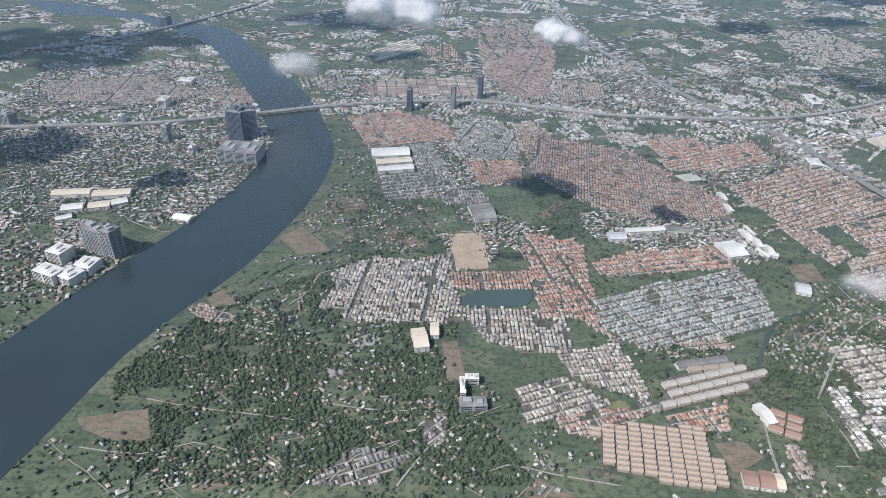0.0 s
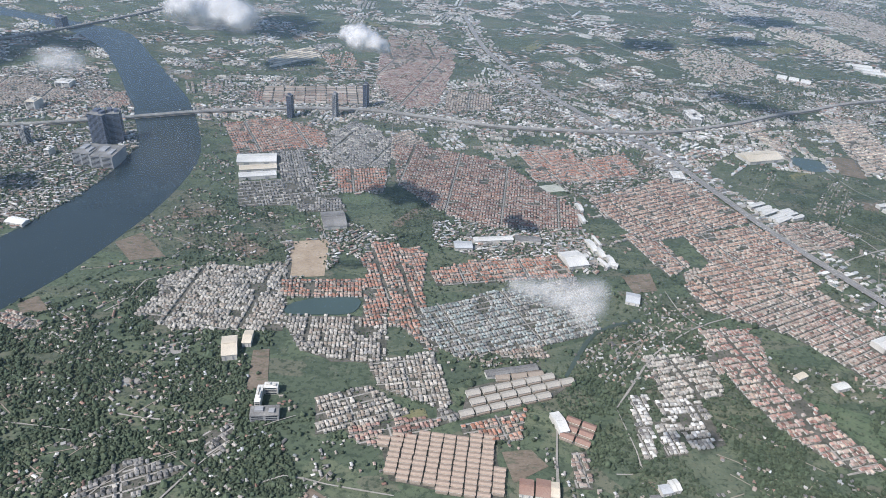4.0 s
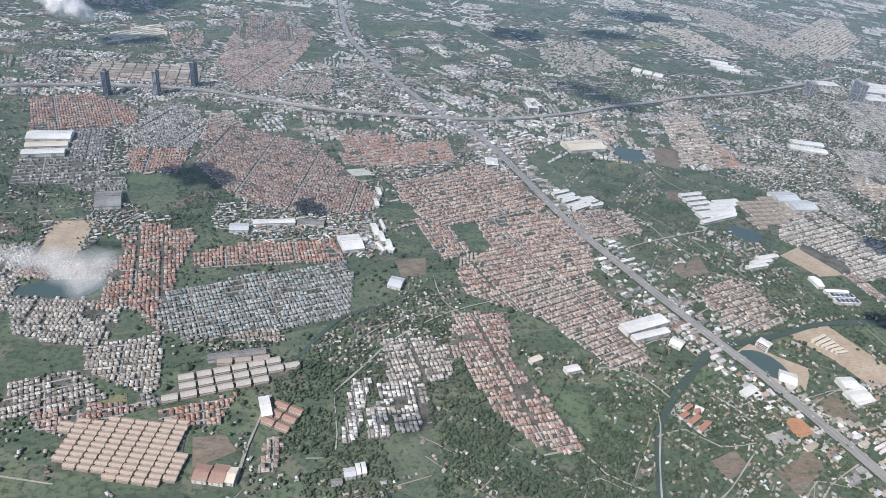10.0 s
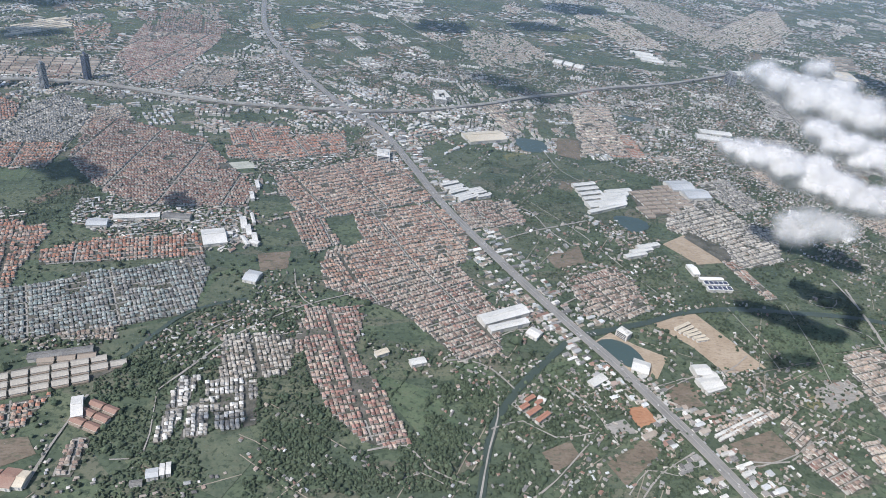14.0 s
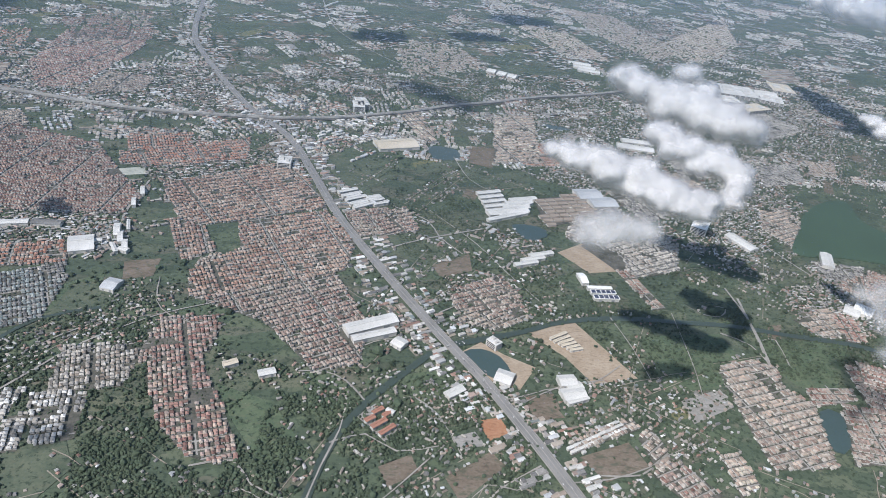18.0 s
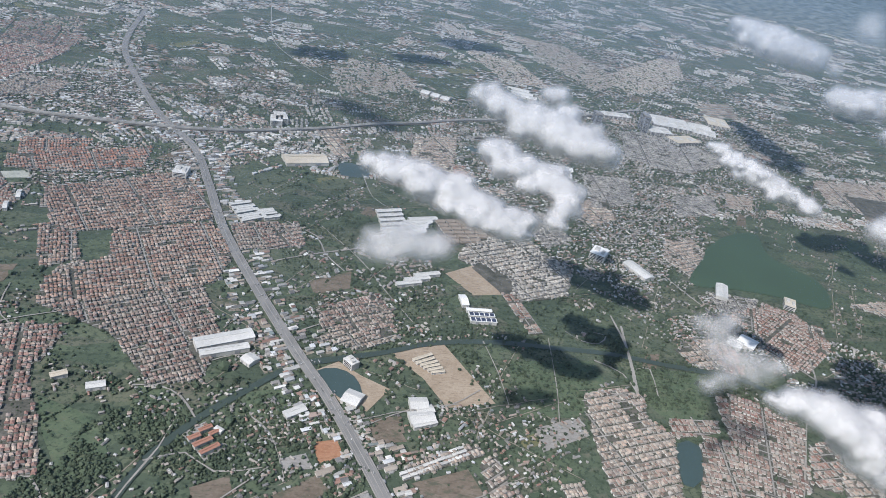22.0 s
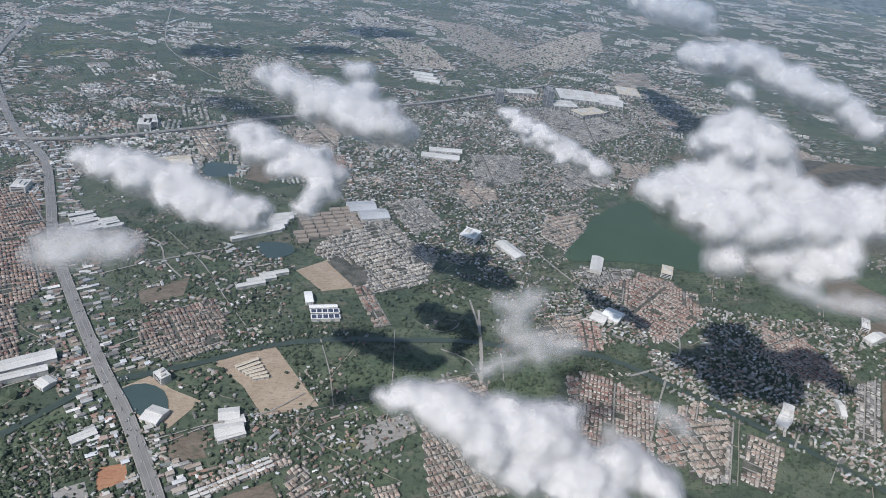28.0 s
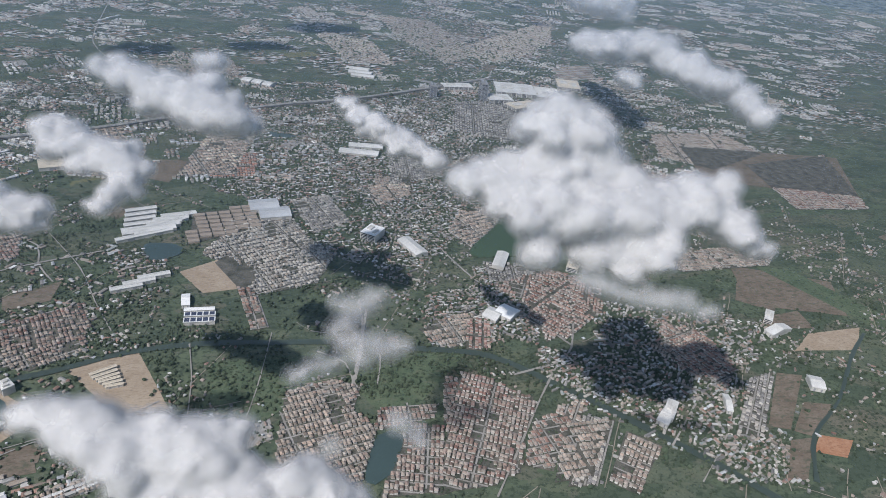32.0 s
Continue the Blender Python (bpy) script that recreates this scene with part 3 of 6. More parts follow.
field("lawn", [(1550, 619), (1616, 463), (1647, 494), (1599, 601)])
field("meadow", [(619, 679), (677, 713), (696, 662), (640, 632)])
field("grey", [(196, 679), (242, 682), (253, 658), (209, 653)])
field("grey", [(299, 668), (340, 674), (352, 629), (317, 625)])
field("lawn", [(1018, 491), (1121, 483), (1057, 414), (1021, 415), (1003, 455)])
field("meadow", [(700, 884), (741, 909), (749, 870), (694, 855)])
field("meadow", [(788, 856), (872, 894), (859, 835), (803, 821)])
field("soil", [(-231, 527), (-218, 541), (-197, 517), (-220, 512)])
field("soil", [(-283, 368), (-232, 380), (-217, 347), (-247, 347), (-273, 357)])
field("soil", [(1, 469), (15, 471), (23, 419), (6, 419)])
field("meadow", [(346, 1008), (427, 979), (432, 940), (320, 939)])
field("lawn", [(-14, 714), (10, 722), (18, 675), (-5, 674)])
field("lawn", [(51, 785), (88, 790), (87, 748), (51, 754)])
field("meadow", [(105, 492), (136, 510), (148, 477), (108, 468)])
field("meadow", [(260, 477), (303, 494), (297, 447), (256, 446)])
field("meadow", [(335, 569), (401, 571), (383, 505), (322, 503)])
field("soil", [(793, 971), (838, 966), (814, 889), (782, 905)])
field("meadow", [(536, 902), (628, 895), (670, 852), (605, 776), (550, 820)])
field("meadow", [(783, 567), (831, 580), (823, 537), (776, 536)])
field("lawn", [(640, 437), (687, 445), (683, 408), (643, 401)])
field("meadow", [(663, 338), (707, 338), (692, 300), (642, 301)])
field("meadow", [(318, 400), (371, 406), (399, 342), (376, 303), (301, 343)])
field("lawn", [(885, 493), (978, 498), (980, 455), (931, 415), (877, 413)])
field("meadow", [(734, 936), (767, 923), (796, 851), (739, 839)])
field("soil", [(1426, 372), (1453, 365), (1402, 330), (1388, 339)])
field("sand", [(1516, 472), (1591, 476), (1553, 438), (1477, 446)])
field("soil", [(1509, 593), (1564, 576), (1507, 517), (1472, 544)])
field("soil", [(1484, 508), (1537, 515), (1532, 481), (1474, 487)])
field("meadow", [(1187, 409), (1216, 421), (1181, 373), (1163, 369)])
field("meadow", [(1237, 346), (1277, 347), (1236, 302), (1208, 306)])
field("grey", [(597, 388), (613, 402), (632, 376), (618, 360)])
field("sand", [(698, 469), (718, 482), (738, 463), (763, 446), (741, 417), (718, 428)])

field("soil", [(771, 340), (818, 354), (826, 329), (785, 315)])
field("soil", [(660, 324), (700, 348), (709, 333), (668, 302)])
field("soil", [(746, 409), (770, 412), (771, 393), (746, 384)])
field("soil", [(611, 336), (637, 347), (641, 330), (617, 317)])
field("grey", [(671, 363), (691, 369), (697, 354), (674, 351)])
field("grey", [(888, 401), (934, 416), (936, 393), (887, 373)])
field("meadow", [(771, 381), (816, 395), (821, 374), (779, 355)])
field("meadow", [(649, 403), (682, 410), (682, 386), (651, 377)])
field("meadow", [(613, 404), (643, 410), (638, 383), (611, 371)])


def traffic(line, half, z, n):
    """Small parked-up traffic: cars and vans as bodies with cabins, joined."""
    k = rng.integers(2, len(line) - 2, n)
    d = line[k + 1] - line[k - 1]
    a = np.arctan2(d[:, 1], d[:, 0])
    off = rng.choice([-1, 1], n) * rng.uniform(0.35, 0.95, n) * half
    x, y = line[k, 0] - np.sin(a) * off + d[:, 0] * rng.uniform(-0.5, 0.5, n), line[k, 1] + np.cos(a) * off + d[:, 1] * rng.uniform(-0.5, 0.5, n)
    long = rng.choice([1.9, 2.1, 4.0], n, p=[0.5, 0.35, 0.15])
    box = np.array([(sx, sy, h) for h in (0, 1) for sx, sy in ((-1, -1), (1, -1), (1, 1), (-1, 1))], float)
    quads = np.array([(0, 1, 5, 4), (1, 2, 6, 5), (2, 3, 7, 6), (3, 0, 4, 7), (4, 5, 6, 7)])
    v, f = [], []
    for share, wide, lo, hi in ((1.0, 0.42, 0.15, 0.5), (0.55, 0.36, 0.5, 0.85)):
        p = np.empty((n, 8, 3))
        lx, ly = box[None, :, 0] * long[:, None] / 2 * share, box[None, :, 1] * wide + 0 * long[:, None]
        p[:, :, 0] = x[:, None] + np.cos(a)[:, None] * lx - np.sin(a)[:, None] * ly
        p[:, :, 1] = y[:, None] + np.sin(a)[:, None] * lx + np.cos(a)[:, None] * ly
        p[:, :, 2] = z + lo + (hi - lo) * box[None, :, 2]
        f.append((quads[None] + (np.arange(n) * 8)[:, None, None]).reshape(-1, 4) + len(v) * 8 * n)
        v.append(p.reshape(-1, 3))
    paint = material("car_paint", (0.10, 0.10, 0.11), (0.62, 0.62, 0.61), 0.3, 0.7, 3.0, island=0.5, bump=0)
    tagged(new("cars", mesh("cars", np.concatenate(v), np.concatenate(f), [paint])), "cars and trucks on the road", "cars", kind="stuff")


for line, half, z, n in TRAFFIC:
    traffic(line, half, z, n)


ROADSIDE = [(line, half, n) for line, half, _, n in TRAFFIC]


# ---- large buildings ----
def gable(x, y, h, rise, over=0.4):
    """A pitched roof over a plan of x by y, its ridge along x."""
    a, b = x / 2 + over, y / 2 + over
    v = [(-a, -b, h), (a, -b, h), (a, b, h), (-a, b, h), (-a, 0, h + rise), (a, 0, h + rise), (-a, -b, h - .25), (a, -b, h - .25), (a, b, h - .25), (-a, b, h - .25)]
    return v, [np.array([(0, 1, 5, 4), (2, 3, 4, 5), (6, 7, 1, 0), (7, 8, 2, 1), (8, 9, 3, 2), (9, 6, 0, 3)]), np.array([(3, 0, 4), (1, 2, 5)])]


WORDS = {"white": "white", "cream": "cream", "bright": "brilliant white", "grey": "grey", "navy": "dark blue-grey", "solar": "dark panelled", "orange": "orange-tiled", "rust": "rust-red", "silver": "silvery"}


def building(style, x, y, length, depth, h, turn, color, n=1):
    m = pose(x, y, 0, 0, 0, turn)
    c, s = math.cos(radians(turn)), math.sin(radians(turn))
    keep([(x + c * a * length * 0.6 - s * b * depth * 0.6, y + s * a * length * 0.6 + c * b * depth * 0.6) for a, b in ((-1, -1), (1, -1), (1, 1), (-1, 1))])
    if style == "shed":
        ob = tagged(new("warehouse"), f"long low warehouse with a {WORDS[color]} metal roof", "warehouse", "warehouses")
        part("wall", box_mesh("wall", length, depth, h, WALL), ob)
        if color == "solar":
            part("roof", box_mesh("roof", length + 1, depth + 1, 0.4, roof("bright")), ob, "flat white metal roof").matrix_local = pose(0, 0, h)
            for i in range(5):
                for j in (-1, 1):
                    part("solar_panel", box_mesh("solar_panel", length / 5 * 0.8, depth * 0.42, 0.25, roof("solar")), ob, "dark blue solar panels").matrix_local = pose((i - 2) * length / 5, j * depth * 0.24, h + 0.42)
        else:
            v, f = gable(length, depth, h, depth * 0.12)
            part("roof", mesh("roof", v, f, [roof(color)]), ob, f"{WORDS[color]} pitched metal roof")
            part("ridge_vent", box_mesh("ridge_vent", length * 0.8, depth * 0.08, 0.5, roof(color)), ob).matrix_local = pose(0, 0, h + depth * 0.12 - 0.15)
        for i in (-1, 1):
            part("door", box_mesh("door", length * 0.12, 0.2, h * 0.7, TOWER), ob, "grey loading door").matrix_local = pose(i * length * 0.25, -depth / 2 - 0.06, 0)
    else:
        tall = style == "tower"
        dark = color == "navy"
        ob = tagged(new("tower_block" if tall else "flat_roofed_block"), f"tall {WORDS[color]} apartment tower with window bands" if tall else f"flat-roofed {WORDS[color]} concrete building", "building", "towers" if tall else "blocks")
        skin = TOWER_DARK if dark else TOWER if color == "grey" else WALL
        part("wall", box_mesh("wall", length, depth, h, skin), ob)
        floors = max(3, int(h / 1.7))
        for k in range(floors):
            z = (k + 0.35) * h / floors
            for side, wide, at in ((0, length, depth / 2), (90, depth, length / 2), (180, length, depth / 2), (270, depth, length / 2)):
                cols = max(2, int(wide / 7)) if tall else max(1, int(wide / 10))
                if side in (90, 180) and not tall:
                    continue
                for q in range(cols if h > 20 and k % 2 == 0 or not tall else 1):
                    w = wide * 0.8 / (cols if h > 20 and k % 2 == 0 or not tall else 1)
                    px = (q + 0.5) * wide / (cols if h > 20 and k % 2 == 0 or not tall else 1) - wide / 2
                    me = box_mesh("window", w, 0.16, h / floors * 0.5, GLASS)
                    part("window", me, ob).matrix_local = pose(0, 0, 0, 0, 0, side) @ pose(px, -at - 0.03, z)
        part("roof", box_mesh("roof", length + 0.3, depth + 0.3, 0.5, roof(color if color in ("white", "cream", "bright", "grey") else "grey")), ob, "flat roof with a parapet").matrix_local = pose(0, 0, h)
        for i, (a, b, q) in enumerate(((-0.2, 0.1, 0.3), (0.25, -0.1, 0.2))):
            part("roof_house", box_mesh("roof_house", length * q, depth * 0.4, 1.5 + 1.5 * tall, skin), ob, "lift housing on the roof").matrix_local = pose(a * length, b * depth, h + 0.5)
    ob.matrix_world = m
    return ob


building("tower", -300, 913, 24.1, 22.1, 44, -16, "navy")
building("tower", -284, 919, 18.4, 23.1, 44, 16, "navy")
building("block", -296, 851, 24.6, 35.1, 16, -9, "grey")
building("block", -268, 846, 29.6, 40.8, 16, -4, "grey")
building("tower", -370, 607, 30.3, 14.5, 29, -26, "grey")
building("tower", -349, 598, 14.1, 15.7, 33, -25, "grey")
building("block", -396, 553, 27.5, 16.7, 11, -23, "white")
building("block", -401, 587, 19.2, 19.4, 14, -20, "white")
building("block", -374, 551, 20.5, 20.0, 9, -26, "white")
building("block", -366, 570, 19.7, 20.7, 9, -12, "white")
building("tower", -400, 897, 9.3, 8.8, 22, -22, "grey")
building("tower", -655, 944, 20.8, 16.3, 18, -21, "grey")
building("tower", -59, 1041, 7.7, 9.8, 36, -15, "navy")
building("tower", 11, 1053, 6.8, 10.0, 38, -18, "grey")
building("tower", 57, 1103, 7.0, 10.9, 40, -19, "navy")
building("block", -493, 963, 7.0, 9.7, 12, -15, "white")
building("shed", 319, 639, 16, 7, 4, 12, "white")
building("shed", 332, 642, 14, 6, 4, 12, "white")
building("shed", 348, 666, 6, 26, 4, 12, "white")
building("shed", 355, 651, 5, 22, 4, 12, "white")
building("shed", 363, 636, 5, 18, 4, 12, "white")
building("shed", 353, 761, 4, 20, 4, 12, "white")
building("shed", 350, 731, 4, 18, 4, 12, "white")
building("shed", 614, 503, 52.2, 14.8, 6, 22, "white")
building("shed", 616, 488, 42.7, 8.1, 5, 19, "white")
building("shed", 675, 951, 64.0, 34.0, 5, 16, "cream")
building("shed", 802, 735, 63.5, 6.8, 4, 24, "white")
building("shed", 814, 750, 54.0, 6.7, 4, 29, "white")
building("shed", 827, 765, 44.5, 6.3, 4, 35, "white")
building("shed", 840, 780, 35.5, 5.4, 4, 46, "white")
building("shed", 790, 802, 35.6, 7.8, 4, 17, "white")
building("shed", 791, 789, 35.1, 7.6, 4, 17, "white")
building("shed", 792, 776, 34.7, 7.4, 4, 17, "white")
building("shed", 793, 763, 34.2, 7.3, 4, 16, "white")
building("shed", 598, 787, 26.6, 6.4, 4, 27, "white")
building("shed", 603, 777, 28.0, 6.3, 4, 29, "white")
building("shed", 608, 767, 29.5, 6.1, 4, 30, "white")
building("shed", 613, 757, 30.9, 6.0, 4, 31, "white")
building("shed", 618, 748, 32.3, 5.8, 4, 33, "white")
building("shed", 630, 773, 19.8, 4.9, 4, 24, "white")
building("shed", 635, 764, 19.6, 4.8, 4, 23, "white")
building("shed", 639, 755, 19.5, 4.8, 4, 23, "white")
building("block", 1066, 721, 20.3, 26.1, 10, -37, "bright")
building("shed", 786, 424, 16.0, 13.5, 5, 3, "white")
building("shed", 787, 408, 22.1, 14.2, 4, 8, "white")
building("tower", 1287, 1329, 14.6, 29.8, 24, -7, "grey")
building("tower", 1396, 1325, 13.6, 39.3, 34, -9, "grey")
building("block", 1489, 1383, 88.8, 82.6, 8, -13, "white")
building("block", 1358, 1394, 67.0, 31.2, 7, 2, "white")
building("shed", -19, 468, 12.8, 26.5, 6, 12, "cream")
building("shed", -6, 482, 7.7, 17.8, 5, 2, "cream")
building("shed", 261, 386, 7.6, 21.1, 5, 15, "white")
building("shed", 369, 562, 13.7, 17.6, 4, -18, "silver")
building("block", 27, 390, 22.2, 11.1, 6, 5, "grey")
building("block", 19, 408, 4.6, 19.4, 7, 2, "white")
building("block", 27, 418, 11.2, 6.7, 7, 2, "white")
building("shed", 226, 323, 9.8, 13.5, 4, -9, "rust")
building("shed", 238, 322, 10.0, 15.3, 4, -11, "rust")
building("shed", 246, 321, 6.7, 12.9, 4, -8, "cream")
building("shed", -77, 869, 52.5, 26.8, 5, 8, "white")
building("shed", -70, 840, 48.5, 14.7, 5, 13, "cream")
building("shed", -66, 818, 47.7, 14.0, 5, 14, "white")
building("block", 623, 1106, 19.7, 30.9, 9, 2, "white")
building("shed", 805, 749, 58.7, 15.7, 4, 15, "white")
building("shed", 1211, 649, 37.4, 14.2, 5, 61, "white")
building("block", 1298, 629, 13.8, 22.9, 6, -32, "cream")
building("shed", 1274, 369, 10.3, 23.5, 5, -50, "white")
building("shed", 1479, 478, 11.0, 33.2, 5, -75, "white")
building("shed", 950, 785, 38.0, 27.7, 5, 7, "silver")
building("shed", 681, 412, 18.6, 7.9, 4, 31, "white")
building("shed", -458, 729, 44.8, 15.1, 5, 7, "cream")
building("shed", -409, 730, 43.9, 15.5, 5, 12, "cream")
building("shed", -441, 694, 23.5, 14.9, 4, 16, "white")
building("shed", -412, 701, 24.0, 15.0, 4, 16, "cream")
building("shed", -392, 710, 18.2, 13.0, 4, 30, "white")
building("shed", -439, 669, 16.8, 9.1, 4, 30, "white")
building("block", -455, 1142, 24.5, 22.8, 8, -2, "white")
building("block", -454, 1034, 14.8, 23.6, 13, -5, "cream")
building("block", -353, 863, 6.9, 13.3, 9, -12, "white")
building("shed", -304, 676, 22.0, 12.1, 4, -14, "bright")
building("shed", 234, 673, 46.3, 8.9, 4, 9, "white")
building("shed", 275, 676, 29.7, 10.0, 4, -3, "grey")
building("shed", 198, 657, 20.1, 14.5, 4, 4, "silver")
building("shed", 46, 706, 27.0, 36.9, 4, 13, "grey")
building("shed", 354, 629, 18.7, 4.0, 4, -64, "white")
building("shed", 354, 651, 21.0, 2.9, 4, -75, "white")
building("shed", 364, 626, 10.6, 6.3, 4, -22, "white")
building("shed", 357, 677, 22.0, 3.0, 4, -77, "white")
building("shed", 321, 635, 23.9, 30.3, 4, 15, "white")
building("shed", 219, 445, 25.7, 7.5, 4, 13, "grey")
building("shed", 242, 450, 22.0, 7.6, 4, 14, "grey")
building("shed", 328, 323, 7.6, 7.5, 4, 10, "silver")
building("shed", 334, 326, 2.7, 9.7, 4, 9, "white")
building("shed", 338, 327, 2.7, 9.8, 4, 9, "white")
building("shed", 319, 316, 7.5, 3.9, 3, 6, "grey")
building("shed", 639, 477, 12.0, 12.1, 4, -43, "white")
building("shed", 789, 400, 21.6, 3.5, 4, 17, "white")
building("shed", 798, 622, 30.4, 6.5, 4, 17, "white")
building("shed", 809, 632, 31.0, 6.7, 4, 17, "white")
building("shed", 822, 643, 31.6, 6.8, 4, 17, "white")
building("shed", 798, 491, 21.6, 3.0, 3, 28, "cream")
building("shed", 800, 486, 19.8, 3.0, 3, 26, "cream")
building("shed", 803, 482, 18.1, 2.9, 3, 23, "cream")
building("shed", 805, 478, 16.5, 2.8, 3, 20, "cream")
building("shed", 808, 474, 14.8, 2.8, 3, 17, "cream")
building("shed", 810, 470, 13.3, 2.7, 3, 12, "cream")
building("block", 729, 476, 12.5, 9.2, 7, -53, "white")
building("shed", 729, 430, 15.2, 16.7, 4, -29, "white")
building("shed", 523, 437, 14.0, 7.5, 4, 16, "white")
building("shed", 1088, 1001, 62.1, 21.1, 4, -14, "white")
building("shed", 1103, 1029, 55.0, 18.1, 4, -9, "white")
building("block", 629, 1121, 20.6, 36.8, 9, 11, "white")
building("shed", 605, 772, 20.0, 6.2, 4, 29, "white")
building("shed", 614, 751, 21.5, 6.0, 4, 26, "white")
building("shed", 633, 769, 17.8, 4.7, 4, 31, "white")
building("shed", 643, 758, 15.1, 4.6, 4, 34, "white")
building("shed", 492, 449, 12.1, 6.0, 4, 26, "cream")
building("block", 514, 862, 18.0, 24.3, 8, -4, "white")
building("shed", 791, 417, 14.9, 9.0, 4, 15, "white")
building("block", 1427, 1312, 54.0, 44.9, 8, -1, "white")
building("block", 1467, 1267, 72.3, 39.5, 7, 21, "cream")
building("block", 1557, 1343, 50.2, 56.1, 7, -26, "white")
building("shed", 1182, 540, 19.5, 21.9, 5, -48, "bright")
building("shed", 1110, 688, 42.7, 17.2, 5, -69, "white")
building("shed", 871, 575, 28.1, 5.0, 4, -1, "bright")
building("shed", 872, 566, 28.3, 5.9, 4, -1, "solar")
building("shed", 872, 556, 28.4, 6.7, 4, -1, "solar")
building("shed", 857, 593, 7.6, 20.1, 4, 3, "bright")
building("block", 1486, 503, 9.0, 23.2, 6, -42, "white")
building("shed", 1456, 392, 13.3, 18.7, 5, -25, "white")
building("block", 1281, 375, 9.9, 25.4, 7, -42, "white")
building("shed", 1344, 378, 5.1, 24.0, 4, -24, "white")
building("shed", 1166, 539, 16.5, 20.6, 4, -44, "white")
building("shed", 937, 809, 36.4, 29.2, 5, 7, "silver")
building("shed", 820, 765, 39.3, 8.2, 4, 14, "white")
building("shed", 827, 776, 40.0, 8.4, 4, 14, "white")
building("shed", 835, 786, 40.8, 8.6, 4, 14, "white")
building("shed", 1156, 1513, 52.1, 21.1, 4, -18, "white")
building("shed", 1158, 1484, 51.3, 20.4, 4, -18, "white")
building("shed", 1160, 1457, 50.5, 19.8, 4, -18, "white")
building("shed", 918, 1393, 19.3, 25.0, 4, -31, "white")
building("shed", 938, 1380, 19.1, 24.9, 4, -31, "white")
building("shed", 957, 1366, 19.0, 24.8, 4, -31, "white")
building("shed", 1562, 1380, 51.2, 52.3, 6, -18, "white")
building("block", 1645, 1443, 53.4, 73.8, 6, -18, "cream")
building("tower", -622, 1510, 16.1, 21.5, 22, -11, "navy")
building("shed", 607, 382, 8.9, 3.9, 4, 33, "orange")
building("shed", 614, 377, 14.5, 4.1, 4, 35, "orange")
building("shed", 614, 391, 10.1, 3.4, 4, 34, "orange")
building("shed", 620, 370, 15.2, 3.7, 4, 37, "orange")
building("shed", 621, 387, 8.1, 3.4, 4, 38, "orange")
building("shed", 624, 390, 6.9, 3.7, 4, -36, "white")


# ---- houses ----
PALER = {"orange": "peach", "terracotta": "peach", "brown": "tan", "pink": "peach", "rust": "tan", "maroon": "terracotta", "tan": "peach", "blue": "grey", "pale": "tan", "peach": "cream"}
DARKER = {"orange": "rust", "terracotta": "maroon", "brown": "maroon", "pink": "maroon", "rust": "brown", "maroon": "brown", "tan": "brown", "peach": "tan", "blue": "grey"}


def houses(name, x, y, turn, sx, sy, h, rise, color, label, category, hip=0.55, mixed=None, wall=None):
    """Many small houses joined: walls and hipped roofs."""
    n = len(x)
    if not n:
        return None
    c, s = np.cos(turn)[:, None], np.sin(turn)[:, None]

    def lay(lx, ly, lz):
        return np.stack([x[:, None] + c * lx - s * ly, y[:, None] + s * lx + c * ly, lz + 0 * lx], 2)
    cx, cy = np.array([-1, 1, 1, -1]) / 2, np.array([-1, -1, 1, 1]) / 2
    sx, sy, h, rise = (np.broadcast_to(q, n)[:, None] for q in (sx, sy, h, rise))
    low = lay(sx * cx, sy * cy, 0 * h)
    high = lay(sx * cx, sy * cy, h)
    eave = lay((sx + 0.7) * cx, (sy + 0.7) * cy, h - 0.05)
    ridge = lay(sx * np.array([-hip, hip]) / 2, 0 * sx * np.array([1, 1]), h + rise)
    v = np.concatenate([low, high, eave, ridge], 1).reshape(-1, 3)
    o = np.arange(n)[:, None] * 14
    quads = np.concatenate([o + np.array(q) for q in ((0, 1, 5, 4), (1, 2, 6, 5), (2, 3, 7, 6), (3, 0, 4, 7), (8, 9, 13, 12), (10, 11, 12, 13))])
    tris = np.concatenate([o + np.array(q) for q in ((9, 10, 13), (11, 8, 12))])
    second = np.ones(n) if mixed is None else mixed
    picks = np.r_[np.zeros(4 * n), second, second, second, second]
    return tagged(new(name, mesh(name, v, [quads, tris], [wall or WALL, roof(color), roof(PALER.get(color, "pale")), roof(DARKER.get(color, "grey"))], picks)), label, category, kind="stuff")


TREE_SPOTS = []
LABELS = {"detached": "houses standing in close rows with {} roofs", "terrace": "long terraces in rows with {} roofs", "lots": "new plots with a few {} roofed houses"}


